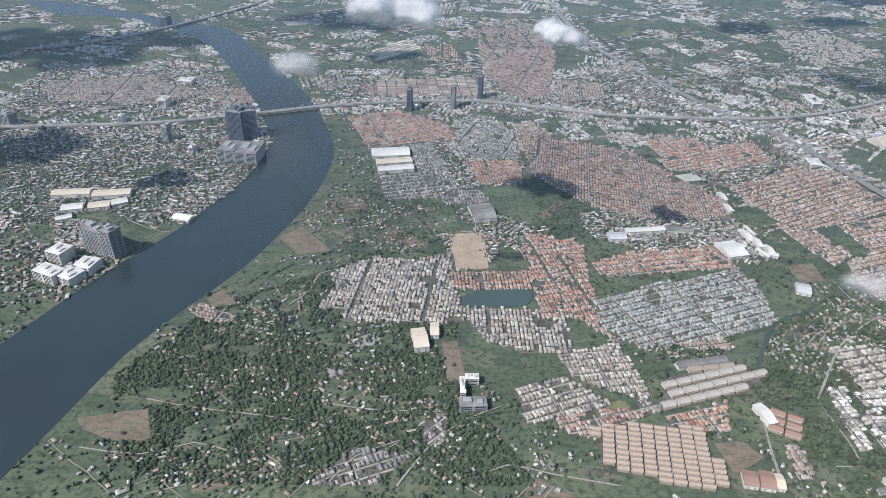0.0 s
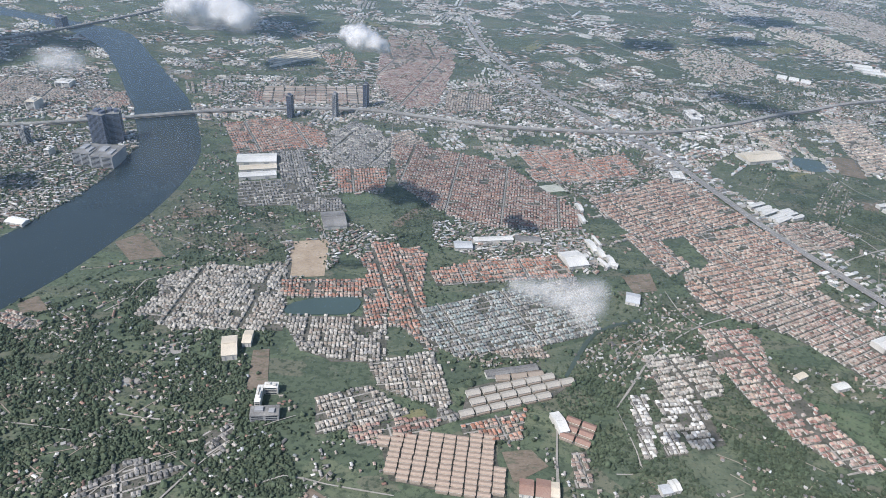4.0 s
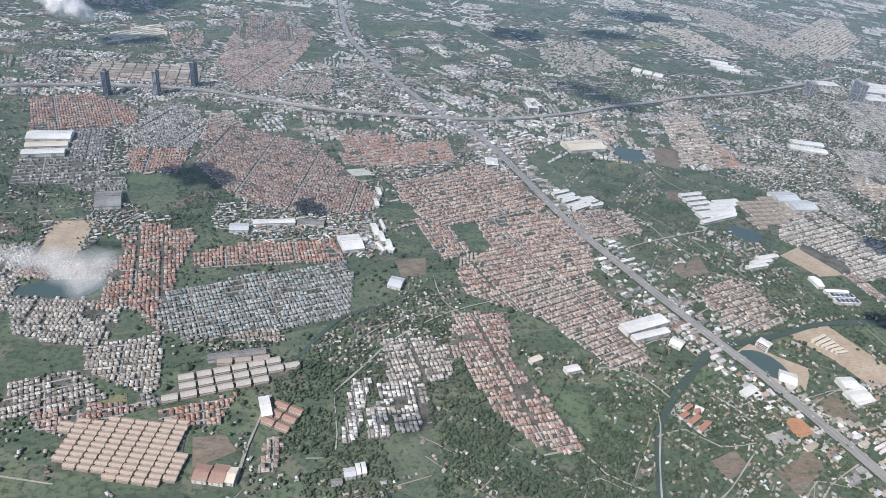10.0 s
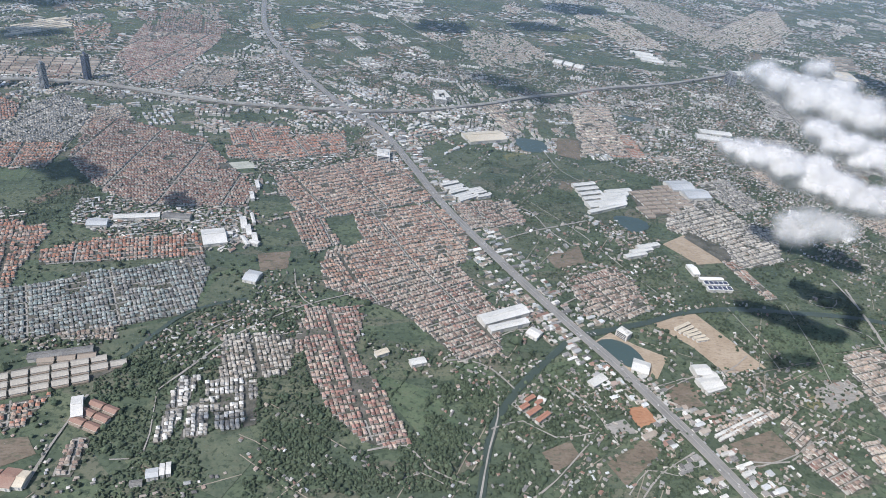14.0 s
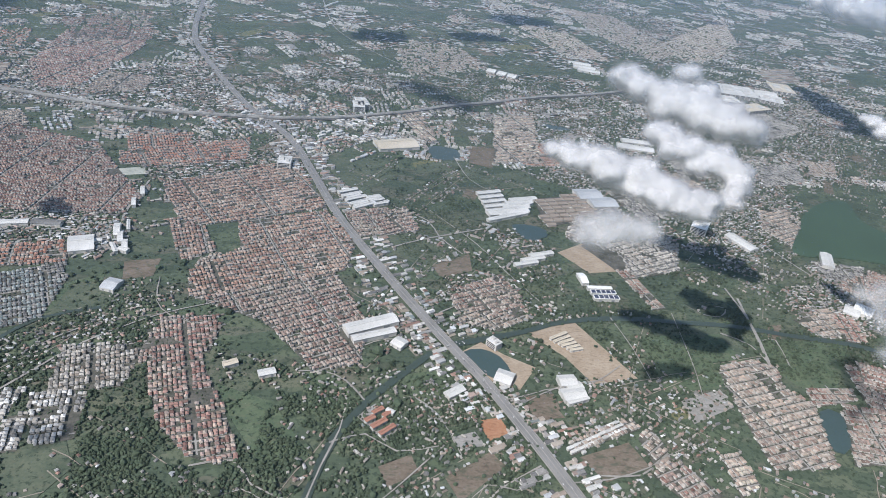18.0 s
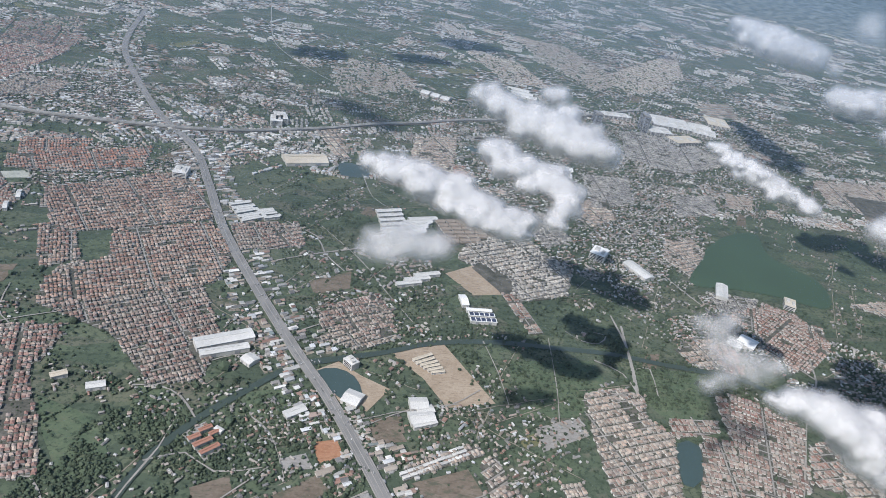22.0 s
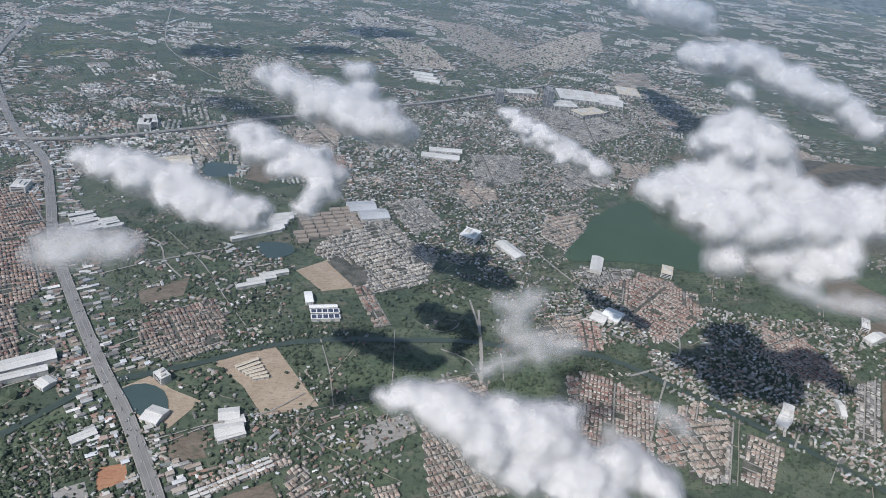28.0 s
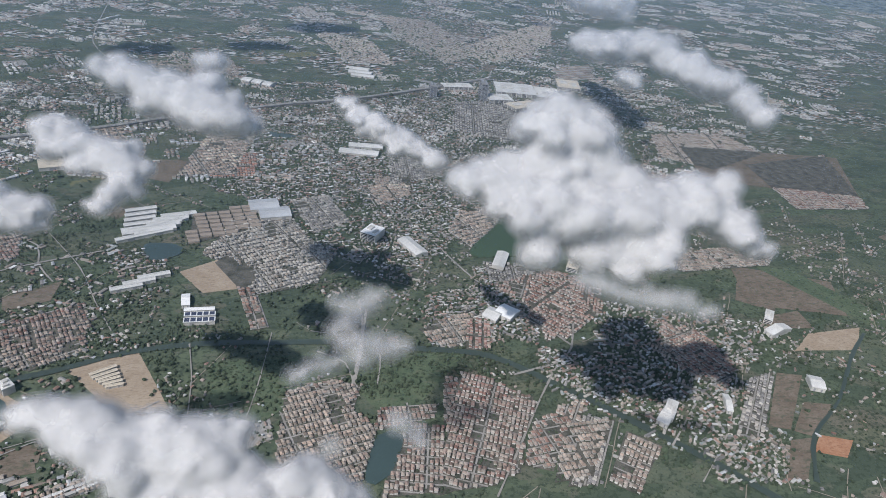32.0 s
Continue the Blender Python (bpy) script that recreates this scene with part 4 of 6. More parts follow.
def streets(p, mid, u, w, ia, ib, pa, half):
    """Pale streets between the rows of an estate, with a cross street every so often."""
    v = []
    for b in ib:
        for a in ia:
            v.append([(a + i * pa / 2, b + j * half) for i, j in ((-1, -1), (1, -1), (1, 1), (-1, 1))])
    step = ib[1] - ib[0] if len(ib) > 1 else 9
    for a in ia[9::19]:
        for b in ib:
            v.append([(a + i * half, b + j * step / 2) for i, j in ((-1, -1), (1, -1), (1, 1), (-1, 1))])
    v = np.array(v)
    X, Y = mid[0] + v[..., 0] * u[0] + v[..., 1] * w[0], mid[1] + v[..., 0] * u[1] + v[..., 1] * w[1]
    ok = inside(p, X.mean(1), Y.mean(1)) & free(X.mean(1), Y.mean(1))
    X, Y = X[ok], Y[ok]
    if len(X):
        lift = 0.135 + 0.002 * LAYER[0] + 0.003 * (np.arange(len(X)) % 2)
        q = np.stack([X, Y, np.repeat(lift[:, None], 4, 1)], 2).reshape(-1, 3)
        tagged(new("estate_streets", mesh("estate_streets", q, np.arange(len(q)).reshape(-1, 4), [STREET])), "pale concrete streets between rows of houses", "road", kind="structure")


def estate(color, kind, pts, turn, long=0):
    """A housing estate: paved ground, streets of houses back to back, small trees between."""
    p = np.array(pts, float)
    p = p.mean(0) + (p - p.mean(0)) * 1.05
    if p[:, 1].mean() < 1350:
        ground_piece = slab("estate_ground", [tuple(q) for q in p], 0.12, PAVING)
        tagged(new("estate_ground", ground_piece), "dark grey-green ground between the houses of an estate", "pavement", kind="structure")
    a = radians(turn)
    u, w = np.array((math.cos(a), math.sin(a))), np.array((-math.sin(a), math.cos(a)))
    mid = p.mean(0)
    s, t = (p - mid) @ u, (p - mid) @ w
    far = mid[1] > 1000
    if kind == "terrace":
        la, lb, deep = long, long * (0.72 if long > 10 else 0.5 if color == "peach" else 0.85 if long > 9.5 else 0.6), long * (0.3 if color == "peach" else 0.45 if long > 9.5 else 0.33)
        ia, ib = np.arange(s.min(), s.max(), la), np.arange(t.min(), t.max(), lb)
        A, B = (q.ravel() for q in np.meshgrid(ia + la / 2, ib + lb / 2))
        X, Y = mid[0] + A * u[0] + B * w[0], mid[1] + A * u[1] + B * w[1]
        ok = inside(p, X, Y)
        if (long < 10 and color != "peach") or far:
            m = ok.sum()
            houses("terrace_rows", X[ok], Y[ok], np.full(m, a) + rng.normal(0, 0.02, m), la * rng.uniform(0.8, 0.92, m), np.full(m, deep), rng.uniform(2.3, 2.9, m), np.full(m, deep * 0.2), color,
                   f"long narrow terraces in rows with {color} roofs", "terraces", 0.98)
            keep(p)
            return
        for x, y in zip(X[ok], Y[ok]):
            ob = tagged(new("terrace_row"), f"long terrace of row houses with a {color} roof", "terrace", "terrace rows")
            ln = la * rng.uniform(0.78, 0.90)
            part("wall", box_mesh("wall", ln, deep, 2.6, WALL), ob)
            v, f = gable(ln, deep, 2.6, deep * 0.22, 0.3)
            part("roof", mesh("roof", v, f, [roof(color)]), ob)
            part("porch", box_mesh("porch", ln * 0.96, 1.2, 1.6, roof("tan")), ob, "low porch roofs along the street").matrix_local = pose(0, -deep / 2 - 0.7, 0)
            ob.matrix_world = pose(x, y, 0.3, 0, 0, turn)
    else:
        pa, pb = (3.7, 9.0) if not far else (4.8, 11.5)
        ia, ib = np.arange(s.min(), s.max(), pa), np.arange(t.min(), t.max(), pb)
        A, B = np.meshgrid(ia, ib)
        gap = (np.arange(len(ia)) % 19 == 9)[None, :] | (0 * A > 1)
        A2 = np.concatenate([A, A], 0)
        B2 = np.concatenate([B + pb * 0.23, B + pb * 0.60], 0)
        gone = np.concatenate([gap, gap], 0) | (rng.random(A2.shape) < (0.45 if mid[1] > 1350 else 0.08 if kind != "lots" else 0.6))
        A2, B2 = A2[~gone] + rng.normal(0, 0.25, (~gone).sum()), B2[~gone] + rng.normal(0, 0.25, (~gone).sum())
        X, Y = mid[0] + A2 * u[0] + B2 * w[0], mid[1] + A2 * u[1] + B2 * w[1]
        ok = inside(p, X, Y) & free(X, Y)
        X, Y = X[ok], Y[ok]
        if mid[1] < 1350:
            streets(p, mid, u, w, ia, ib + pb * 0.915, pa, 0.75)
        bare = np.array([noise.noise((c * 0.045, d * 0.045, 2.0)) for c, d in zip(X, Y)]) > 0.42
        TREE_SPOTS.append((X[bare] + rng.normal(0, 1, bare.sum()), Y[bare] + rng.normal(0, 1, bare.sum()), rng.uniform(0.5, 1.2, bare.sum()), 0.8))
        X, Y = X[~bare], Y[~bare]
        n = len(X)
        side = np.where(rng.random(n) < 0.3, 0, math.pi / 2)
        patch = np.array([noise.noise((c * 0.022, d * 0.022, 6.0)) for c, d in zip(X, Y)])
        dice = rng.random(n)
        choose = np.where(dice < 0.22 + 0.55 * patch, 2, np.where(dice > 0.86 + 0.5 * patch, 3, 1))
        big = pa / 5.0
        houses("house_rows", X, Y, a + side + rng.normal(0, 0.04, n), rng.uniform(3.2, 4.2, n) * big, rng.uniform(2.6, 3.5, n) * big, rng.uniform(1.8, 2.9, n), rng.uniform(0.7, 1.1, n), color,
               LABELS[kind].format(color), "houses", 0.55, choose)
        TREE_SPOTS.append((X + rng.normal(0, 2.2, n), Y + rng.normal(0, 2.2, n), rng.uniform(0.35, 0.9, n), 0.8))
    keep(p)


estate("orange", "detached", [(98, 656), (127, 652), (123, 584), (114, 512), (95, 509), (92, 582)], 13)
estate("orange", "detached", [(126, 642), (156, 639), (151, 565), (146, 513), (119, 510)], 13)
estate("orange", "detached", [(8, 578), (96, 583), (93, 554), (14, 551)], 4)
estate("pale", "detached", [(-117, 516), (-102, 553), (-72, 607), (-45, 586), (6, 605), (18, 500), (-74, 498)], -7)
estate("pale", "detached", [(14, 519), (95, 520), (117, 491), (113, 459), (71, 458), (37, 488)], 1)
estate("pale", "detached", [(355, 471), (407, 477), (411, 425), (359, 416)], 14)
estate("white", "detached", [(347, 416), (389, 417), (388, 369), (365, 366)], 8)
estate("orange", "detached", [(-152, 1001), (-77, 1033), (-1, 980), (11, 926), (-107, 890)], 23)
estate("grey", "detached", [(16, 993), (104, 962), (102, 864), (23, 867)], -19)
estate("orange", "detached", [(24, 849), (102, 858), (101, 794), (49, 782)], 7)
estate("maroon", "detached", [(114, 941), (171, 933), (266, 891), (350, 747), (333, 711), (236, 709), (184, 734), (124, 812)], -9)
estate("grey", "lots", [(-85, 798), (-13, 820), (22, 749), (-71, 736)], 17)
estate("orange", "detached", [(303, 875), (458, 943), (459, 873), (377, 838), (310, 840)], 23)
estate("terracotta", "detached", [(376, 784), (508, 867), (538, 829), (568, 743), (469, 702), (416, 686)], 27)
estate("terracotta", "detached", [(472, 698), (568, 728), (602, 663), (588, 602), (507, 570), (444, 551), (438, 592), (481, 641)], 20)
estate("brown", "detached", [(449, 546), (581, 590), (610, 503), (598, 453), (562, 444), (518, 508), (481, 529)], 26)
estate("pink", "detached", [(425, 511), (473, 515), (467, 449), (479, 427), (489, 406), (509, 351), (494, 345), (473, 354), (450, 380), (429, 433)], 13)
estate("terracotta", "detached", [(395, 694), (427, 703), (454, 635), (424, 610)], 16)
estate("blue", "detached", [(153, 535), (227, 568), (287, 584), (322, 576), (319, 508), (254, 484), (186, 468), (155, 496)], 21)
estate("orange", "detached", [(162, 604), (212, 629), (308, 641), (313, 602), (170, 580)], 12)
estate("orange", "detached", [(85, 620), (98, 642), (149, 651), (151, 615), (150, 572), (165, 477), (154, 480), (128, 516), (115, 570)], 17)
estate("pink", "detached", [(-15, 579), (97, 586), (96, 559), (16, 555)], 4)
estate("orange", "detached", [(95, 652), (117, 659), (118, 596), (97, 584)], 13)
estate("pale", "detached", [(-113, 574), (-72, 603), (-35, 599), (9, 612), (18, 501), (-33, 505), (-94, 518)], -7)
estate("pale", "detached", [(19, 518), (115, 522), (117, 467), (74, 459), (43, 472)], 1)
estate("pale", "detached", [(104, 456), (161, 470), (175, 410), (167, 403), (117, 425)], 9)
estate("pale", "detached", [(65, 413), (108, 424), (139, 396), (125, 389), (93, 379), (70, 373)], 22)
estate("pink", "detached", [(93, 377), (138, 390), (166, 391), (165, 385), (127, 363), (105, 363)], 16)
estate("pale", "terrace", [(192, 427), (238, 444), (284, 440), (261, 419), (184, 391)], 18, 14)
estate("orange", "detached", [(183, 385), (235, 401), (227, 370), (185, 368)], 15)
estate("peach", "terrace", [(120, 371), (170, 374), (204, 370), (209, 318), (191, 316), (129, 331)], -9, 10.0)
estate("pale", "detached", [(356, 457), (413, 472), (414, 433), (369, 414)], 14)
estate("white", "detached", [(359, 411), (388, 411), (392, 370), (369, 364)], 8)
estate("grey", "detached", [(-89, 311), (-63, 345), (-20, 338), (-47, 312)], 23)
estate("brown", "detached", [(701, 560), (759, 585), (765, 528), (702, 533)], 21)
estate("peach", "detached", [(864, 1104), (937, 1123), (897, 920), (823, 914)], 18)
estate("brown", "detached", [(630, 725), (672, 751), (681, 693), (635, 677)], 28)
estate("rust", "detached", [(904, 626), (926, 602), (936, 544), (921, 540)], -80)
estate("tan", "detached", [(949, 444), (991, 454), (1012, 445), (1001, 416), (1017, 394), (991, 324), (934, 325), (942, 400)], 13)
estate("brown", "detached", [(1026, 416), (1074, 414), (1067, 399), (1016, 391)], -2)
estate("brown", "detached", [(1047, 392), (1073, 385), (1056, 324), (1011, 324)], -15)
estate("brown", "detached", [(1107, 449), (1134, 435), (1162, 405), (1119, 337), (1099, 324), (1056, 324), (1082, 396)], -27)
estate("brown", "detached", [(952, 441), (993, 443), (991, 408), (1000, 384), (983, 354), (951, 376)], 3)
estate("brown", "detached", [(1091, 445), (1124, 446), (1123, 427), (1162, 413), (1148, 382), (1077, 393)], 2)
estate("tan", "detached", [(1027, 384), (1059, 379), (1087, 356), (1073, 324), (1054, 320), (1019, 338)], -9)
estate("brown", "detached", [(1099, 380), (1140, 369), (1121, 331), (1087, 327)], -15)
estate("rust", "detached", [(1153, 383), (1189, 387), (1149, 329), (1129, 338)], 6)
estate("tan", "detached", [(1178, 373), (1221, 374), (1179, 319), (1147, 318)], 1)
estate("tan", "detached", [(1230, 359), (1252, 339), (1207, 297), (1190, 312)], -42)
estate("tan", "detached", [(768, 356), (831, 380), (833, 368), (769, 346)], 21)
estate("tan", "detached", [(829, 358), (844, 368), (850, 338), (832, 322)], 34)
estate("brown", "detached", [(826, 320), (855, 331), (873, 299), (846, 288)], 21)
estate("peach", "detached", [(893, 336), (910, 339), (911, 307), (889, 297)], 10)
estate("rust", "detached", [(1234, 602), (1278, 605), (1279, 529), (1230, 493), (1198, 526)], -54)
estate("rust", "detached", [(1346, 512), (1387, 487), (1389, 429), (1355, 399), (1328, 436)], -71)
estate("pink", "detached", [(1135, 532), (1159, 532), (1144, 484), (1122, 488)], -107)
estate("pale", "detached", [(904, 777), (964, 785), (985, 730), (958, 648), (907, 662), (870, 689)], 23)
estate("tan", "detached", [(1198, 786), (1249, 804), (1240, 743), (1185, 689), (1168, 728)], 23)
estate("peach", "detached", [(1077, 868), (1142, 880), (1139, 840), (1088, 812)], 10)
estate("rust", "detached", [(416, 494), (451, 504), (496, 375), (460, 375)], 12)
estate("brown", "detached", [(706, 573), (761, 592), (778, 557), (754, 527)], 24)
estate("maroon", "detached", [(35, 1510), (96, 1581), (228, 1480), (210, 1409), (88, 1394)], 8)
estate("orange", "detached", [(-52, 1391), (4, 1431), (27, 1316), (-21, 1302)], 0)
estate("pink", "detached", [(-147, 1151), (0, 1173), (31, 1120), (-121, 1099)], 8)
estate("peach", "detached", [(1532, 1841), (1948, 2296), (1777, 1882), (1491, 1626)], 44)
estate("orange", "detached", [(865, 993), (929, 996), (925, 908), (869, 907)], 3)
estate("peach", "detached", [(1456, 1732), (1670, 1914), (1690, 1783), (1534, 1632)], 28)
estate("tan", "detached", [(724, 1489), (849, 1595), (833, 1421), (769, 1375)], 28)
estate("tan", "detached", [(34, 1514), (156, 1649), (213, 1485), (111, 1360)], 38)
estate("rust", "detached", [(-404, 1116), (-348, 1120), (-309, 1052), (-373, 1042)], -7)
estate("tan", "detached", [(-687, 1127), (-532, 1171), (-416, 1092), (-487, 1039), (-644, 1047)], 5)
estate("tan", "terrace", [(-123, 1175), (49, 1205), (53, 1115), (-105, 1103)], 7, 18)
estate("cream", "terrace", [(-155, 1364), (-83, 1442), (-55, 1382), (-136, 1301)], 46, 16)
estate("pink", "detached", [(68, 1427), (150, 1502), (218, 1381), (176, 1125), (126, 1107), (70, 1223)], -16)
estate("tan", "detached", [(199, 1202), (276, 1192), (274, 1118), (193, 1098)], -6)
estate("tan", "detached", [(717, 1438), (839, 1462), (837, 1381), (737, 1316)], 11)
estate("rust", "detached", [(-241, 507), (-232, 516), (-196, 500), (-195, 487), (-219, 490)], -15)
estate("grey", "detached", [(-15, 371), (6, 381), (4, 352), (-8, 345)], 48)
estate("white", "detached", [(327, 417), (343, 421), (332, 356), (321, 352)], 98)
estate("white", "detached", [(341, 391), (354, 394), (358, 359), (340, 356)], 98)
estate("rust", "terrace", [(270, 396), (287, 386), (280, 363), (263, 370)], -27, 13)
estate("brown", "detached", [(266, 358), (278, 359), (275, 325), (263, 326)], 95)
estate("tan", "terrace", [(217, 449), (256, 455), (249, 440), (215, 434)], 9, 15)
estate("rust", "detached", [(424, 498), (477, 508), (471, 467), (410, 451)], 7)
estate("grey", "detached", [(161, 444), (172, 403), (185, 394), (164, 384)], 19)
estate("grey", "detached", [(8, 975), (46, 1030), (89, 990), (90, 886), (67, 892)], 31)
estate("grey", "detached", [(-4, 920), (69, 882), (97, 799), (16, 874)], -34)
estate("grey", "detached", [(-70, 909), (-27, 926), (16, 788), (-17, 776)], 14)
estate("grey", "detached", [(-14, 769), (39, 779), (58, 733), (3, 728)], 6)
estate("tan", "detached", [(94, 969), (135, 999), (173, 929), (158, 858), (105, 898)], 41)
estate("orange", "detached", [(298, 928), (379, 951), (380, 886), (310, 876)], 16)
estate("tan", "detached", [(375, 791), (426, 806), (499, 781), (453, 753), (383, 738)], 17)
estate("grey", "detached", [(247, 571), (315, 601), (318, 577), (252, 547)], 23)
estate("tan", "detached", [(211, 486), (256, 499), (266, 469), (225, 467)], 11)
estate("tan", "detached", [(440, 614), (460, 627), (485, 563), (443, 551)], -11)
estate("tan", "terrace", [(854, 793), (926, 809), (927, 752), (852, 715)], 11, 15)
estate("white", "terrace", [(766, 352), (815, 375), (818, 366), (766, 342)], 24, 7)
estate("brown", "detached", [(713, 574), (763, 599), (776, 531), (747, 515), (719, 538)], 26)
estate("brown", "detached", [(596, 729), (645, 749), (661, 692), (606, 672)], 18)
estate("peach", "detached", [(690, 1089), (728, 1107), (742, 983), (726, 967)], -71)
estate("tan", "detached", [(854, 1039), (909, 1086), (896, 1001), (858, 991)], 29)
estate("rust", "detached", [(1188, 595), (1256, 622), (1308, 578), (1290, 533), (1210, 493), (1213, 554)], -29)
estate("tan", "detached", [(1084, 524), (1143, 549), (1141, 508), (1102, 487)], 10)
estate("pale", "detached", [(885, 670), (978, 730), (1014, 680), (986, 619), (918, 600)], 21)
estate("tan", "detached", [(697, 515), (719, 535), (766, 559), (775, 521), (740, 500)], 28)
estate("tan", "detached", [(762, 1603), (878, 1535), (852, 1391), (745, 1428)], -33)
estate("tan", "detached", [(1315, 2184), (1472, 2120), (1509, 1722), (1387, 1618), (1320, 1865)], -65)
estate("rust", "detached", [(1537, 1790), (1747, 2015), (1672, 1738), (1550, 1661)], 30)
estate("grey", "detached", [(1331, 1286), (1447, 1305), (1520, 1164), (1357, 1067), (1279, 1129)], -15)
estate("tan", "terrace", [(1662, 1583), (1809, 1663), (1744, 1522), (1648, 1467)], 20, 25)
estate("grey", "detached", [(1146, 1015), (1230, 1011), (1199, 914), (1117, 877)], -6)
estate("grey", "detached", [(1290, 955), (1376, 973), (1348, 902), (1262, 875)], 11)
estate("tan", "detached", [(1409, 992), (1467, 992), (1427, 927), (1385, 930)], -10)
estate("brown", "detached", [(1796, 959), (2005, 1006), (1893, 780), (1759, 783)], -4)
estate("tan", "detached", [(1684, 1110), (1853, 1126), (1859, 1016), (1712, 944), (1640, 996)], -16)
estate("tan", "detached", [(719, 1510), (880, 1565), (909, 1409), (828, 1365)], 10)
estate("peach", "detached", [(1097, 1847), (1230, 1813), (1251, 1566), (1140, 1599)], -51)
estate("peach", "detached", [(1180, 395), (1209, 402), (1188, 366), (1170, 361)], -126)
estate("grey", "detached", [(1199, 382), (1225, 373), (1178, 310), (1156, 313)], -126)
estate("grey", "detached", [(1394, 409), (1422, 414), (1355, 337), (1330, 343)], -133)
estate("rust", "detached", [(1258, 629), (1293, 607), (1286, 548), (1263, 517), (1229, 500), (1219, 553)], -61)
estate("pink", "detached", [(1130, 524), (1153, 527), (1143, 489), (1122, 493)], -108)
estate("tan", "detached", [(1313, 472), (1358, 477), (1378, 428), (1336, 415)], -42)
estate("grey", "detached", [(1191, 647), (1254, 636), (1231, 599), (1185, 608)], -11)
estate("tan", "detached", [(1407, 641), (1526, 665), (1603, 645), (1571, 617), (1446, 611)], 1)
estate("grey", "detached", [(974, 825), (1022, 843), (1042, 764), (995, 735)], 17)
estate("tan", "detached", [(1097, 902), (1152, 913), (1140, 842), (1094, 842)], 4)


def scatter(kind, pts, n):
    """Loose houses and sheds in clumps along lanes."""
    n = int(n * (2.4 if kind == "town" else 0.5))
    p = np.array(pts, float)
    lo, hi = p.min(0), p.max(0)
    seeds = rng.uniform(lo, hi, (max(6, n // 6), 2))
    way = rng.choice([0.35, 0.35 + math.pi / 2, -0.6], len(seeds)) + rng.normal(0, 0.1, len(seeds))
    k = rng.integers(0, len(seeds), n * 3)
    run = rng.uniform(-1, 1, n * 3) * (42 if kind != "works" else 22)
    off = rng.choice([-1, 1], n * 3) * rng.uniform(2.5, 6, n * 3)
    x = seeds[k, 0] + np.cos(way[k]) * run - np.sin(way[k]) * off
    y = seeds[k, 1] + np.sin(way[k]) * run + np.cos(way[k]) * off
    if kind == "town":
        x, y = rng.uniform(lo[0], hi[0], n * 3), rng.uniform(lo[1], hi[1], n * 3)
    ok = inside(p, x, y) & free(x, y)
    ok[ok] = vacant(x[ok], y[ok], {"village": 3.4, "town": 3.9, "works": 5.0}[kind])
    x, y, turn = x[ok][:n], y[ok][:n], (way[k] + rng.choice([0, math.pi / 2], n * 3))[ok][:n]
    m = len(x)
    if kind == "town":
        patch = np.array([noise.noise((a * 0.02, b * 0.02, 4.0)) for a, b in zip(x, y)])
        turn = 0.35 + np.round(patch * 2.2) * 0.55 + rng.choice([0, math.pi / 2], m, p=[0.8, 0.2]) + rng.normal(0, 0.05, m)
    hue = rng.random(m)
    long = np.exp(rng.normal(0.3 if kind == "town" else 0, 0.5, m))
    size = {"village": 2.0, "town": 2.5, "works": 3.7}[kind] * (1 + max(0, p[:, 1].mean() - 900) / 1500)
    shares = (0.10, 0.10, 0.17, 0.26, 0.16, 0.15, 0.06) if kind == "town" else (0.05, 0.09, 0.12, 0.26, 0.20, 0.22, 0.06)
    ends = np.cumsum(shares)
    for color, a, b in zip(("white", "silver", "pale", "grey", "tan", "rust", "blue"), ends - shares, ends):
        q = (hue >= a) & (hue < b)
        houses("scattered_houses", x[q], y[q], turn[q], size * long[q], size * rng.uniform(0.5, 0.85, q.sum()), rng.uniform(1.1, 2.2, q.sum()), rng.uniform(0.35, 0.8, q.sum()), color,
               f"scattered houses and sheds with {color} roofs", "houses", 0.8, wall=DULL)
    TREE_SPOTS.append((x + rng.normal(0, 5, m), y + rng.normal(0, 5, m), rng.uniform(0.8, 2.0, m), 0.9))


scatter("village", [(-213, 550), (-94, 596), (16, 488), (18, 415), (-89, 399), (-200, 449)], 240)
scatter("village", [(-246, 406), (-128, 452), (46, 416), (67, 325), (-66, 312), (-203, 314)], 300)
scatter("village", [(-136, 762), (-11, 725), (12, 612), (-96, 607), (-153, 689)], 110)
scatter("village", [(-658, 923), (-330, 943), (-236, 831), (-284, 731), (-315, 661), (-389, 684), (-491, 628)], 620)
scatter("village", [(-491, 628), (-339, 579), (-395, 459)], 200)
scatter("town", [(-738, 1211), (-434, 1234), (-320, 1038), (-349, 1011), (-695, 988)], 850)
scatter("town", [(-640, 925), (-340, 950), (-262, 830), (-290, 720), (-330, 650), (-400, 690), (-500, 640)], 650)
scatter("works", [(-520, 690), (-400, 690), (-352, 640), (-340, 575), (-415, 470), (-520, 560)], 420)
scatter("town", [(-900, 1000), (-560, 940), (-700, 700), (-900, 760)], 900)
scatter("town", [(-214, 1172), (109, 1240), (203, 1098), (124, 1051), (-191, 1060)], 420)
scatter("town", [(380, 830), (530, 936), (521, 758), (404, 694)], 240)
scatter("works", [(505, 852), (591, 730), (625, 604), (681, 488), (649, 454), (616, 522), (605, 650), (559, 757)], 200)
scatter("works", [(542, 875), (602, 746), (650, 618), (698, 498), (716, 418), (734, 411), (701, 545), (637, 735)], 170)
scatter("village", [(323, 564), (428, 570), (431, 448), (366, 469)], 90)
scatter("village", [(473, 480), (549, 436), (613, 409), (565, 313), (522, 345), (489, 406)], 150)
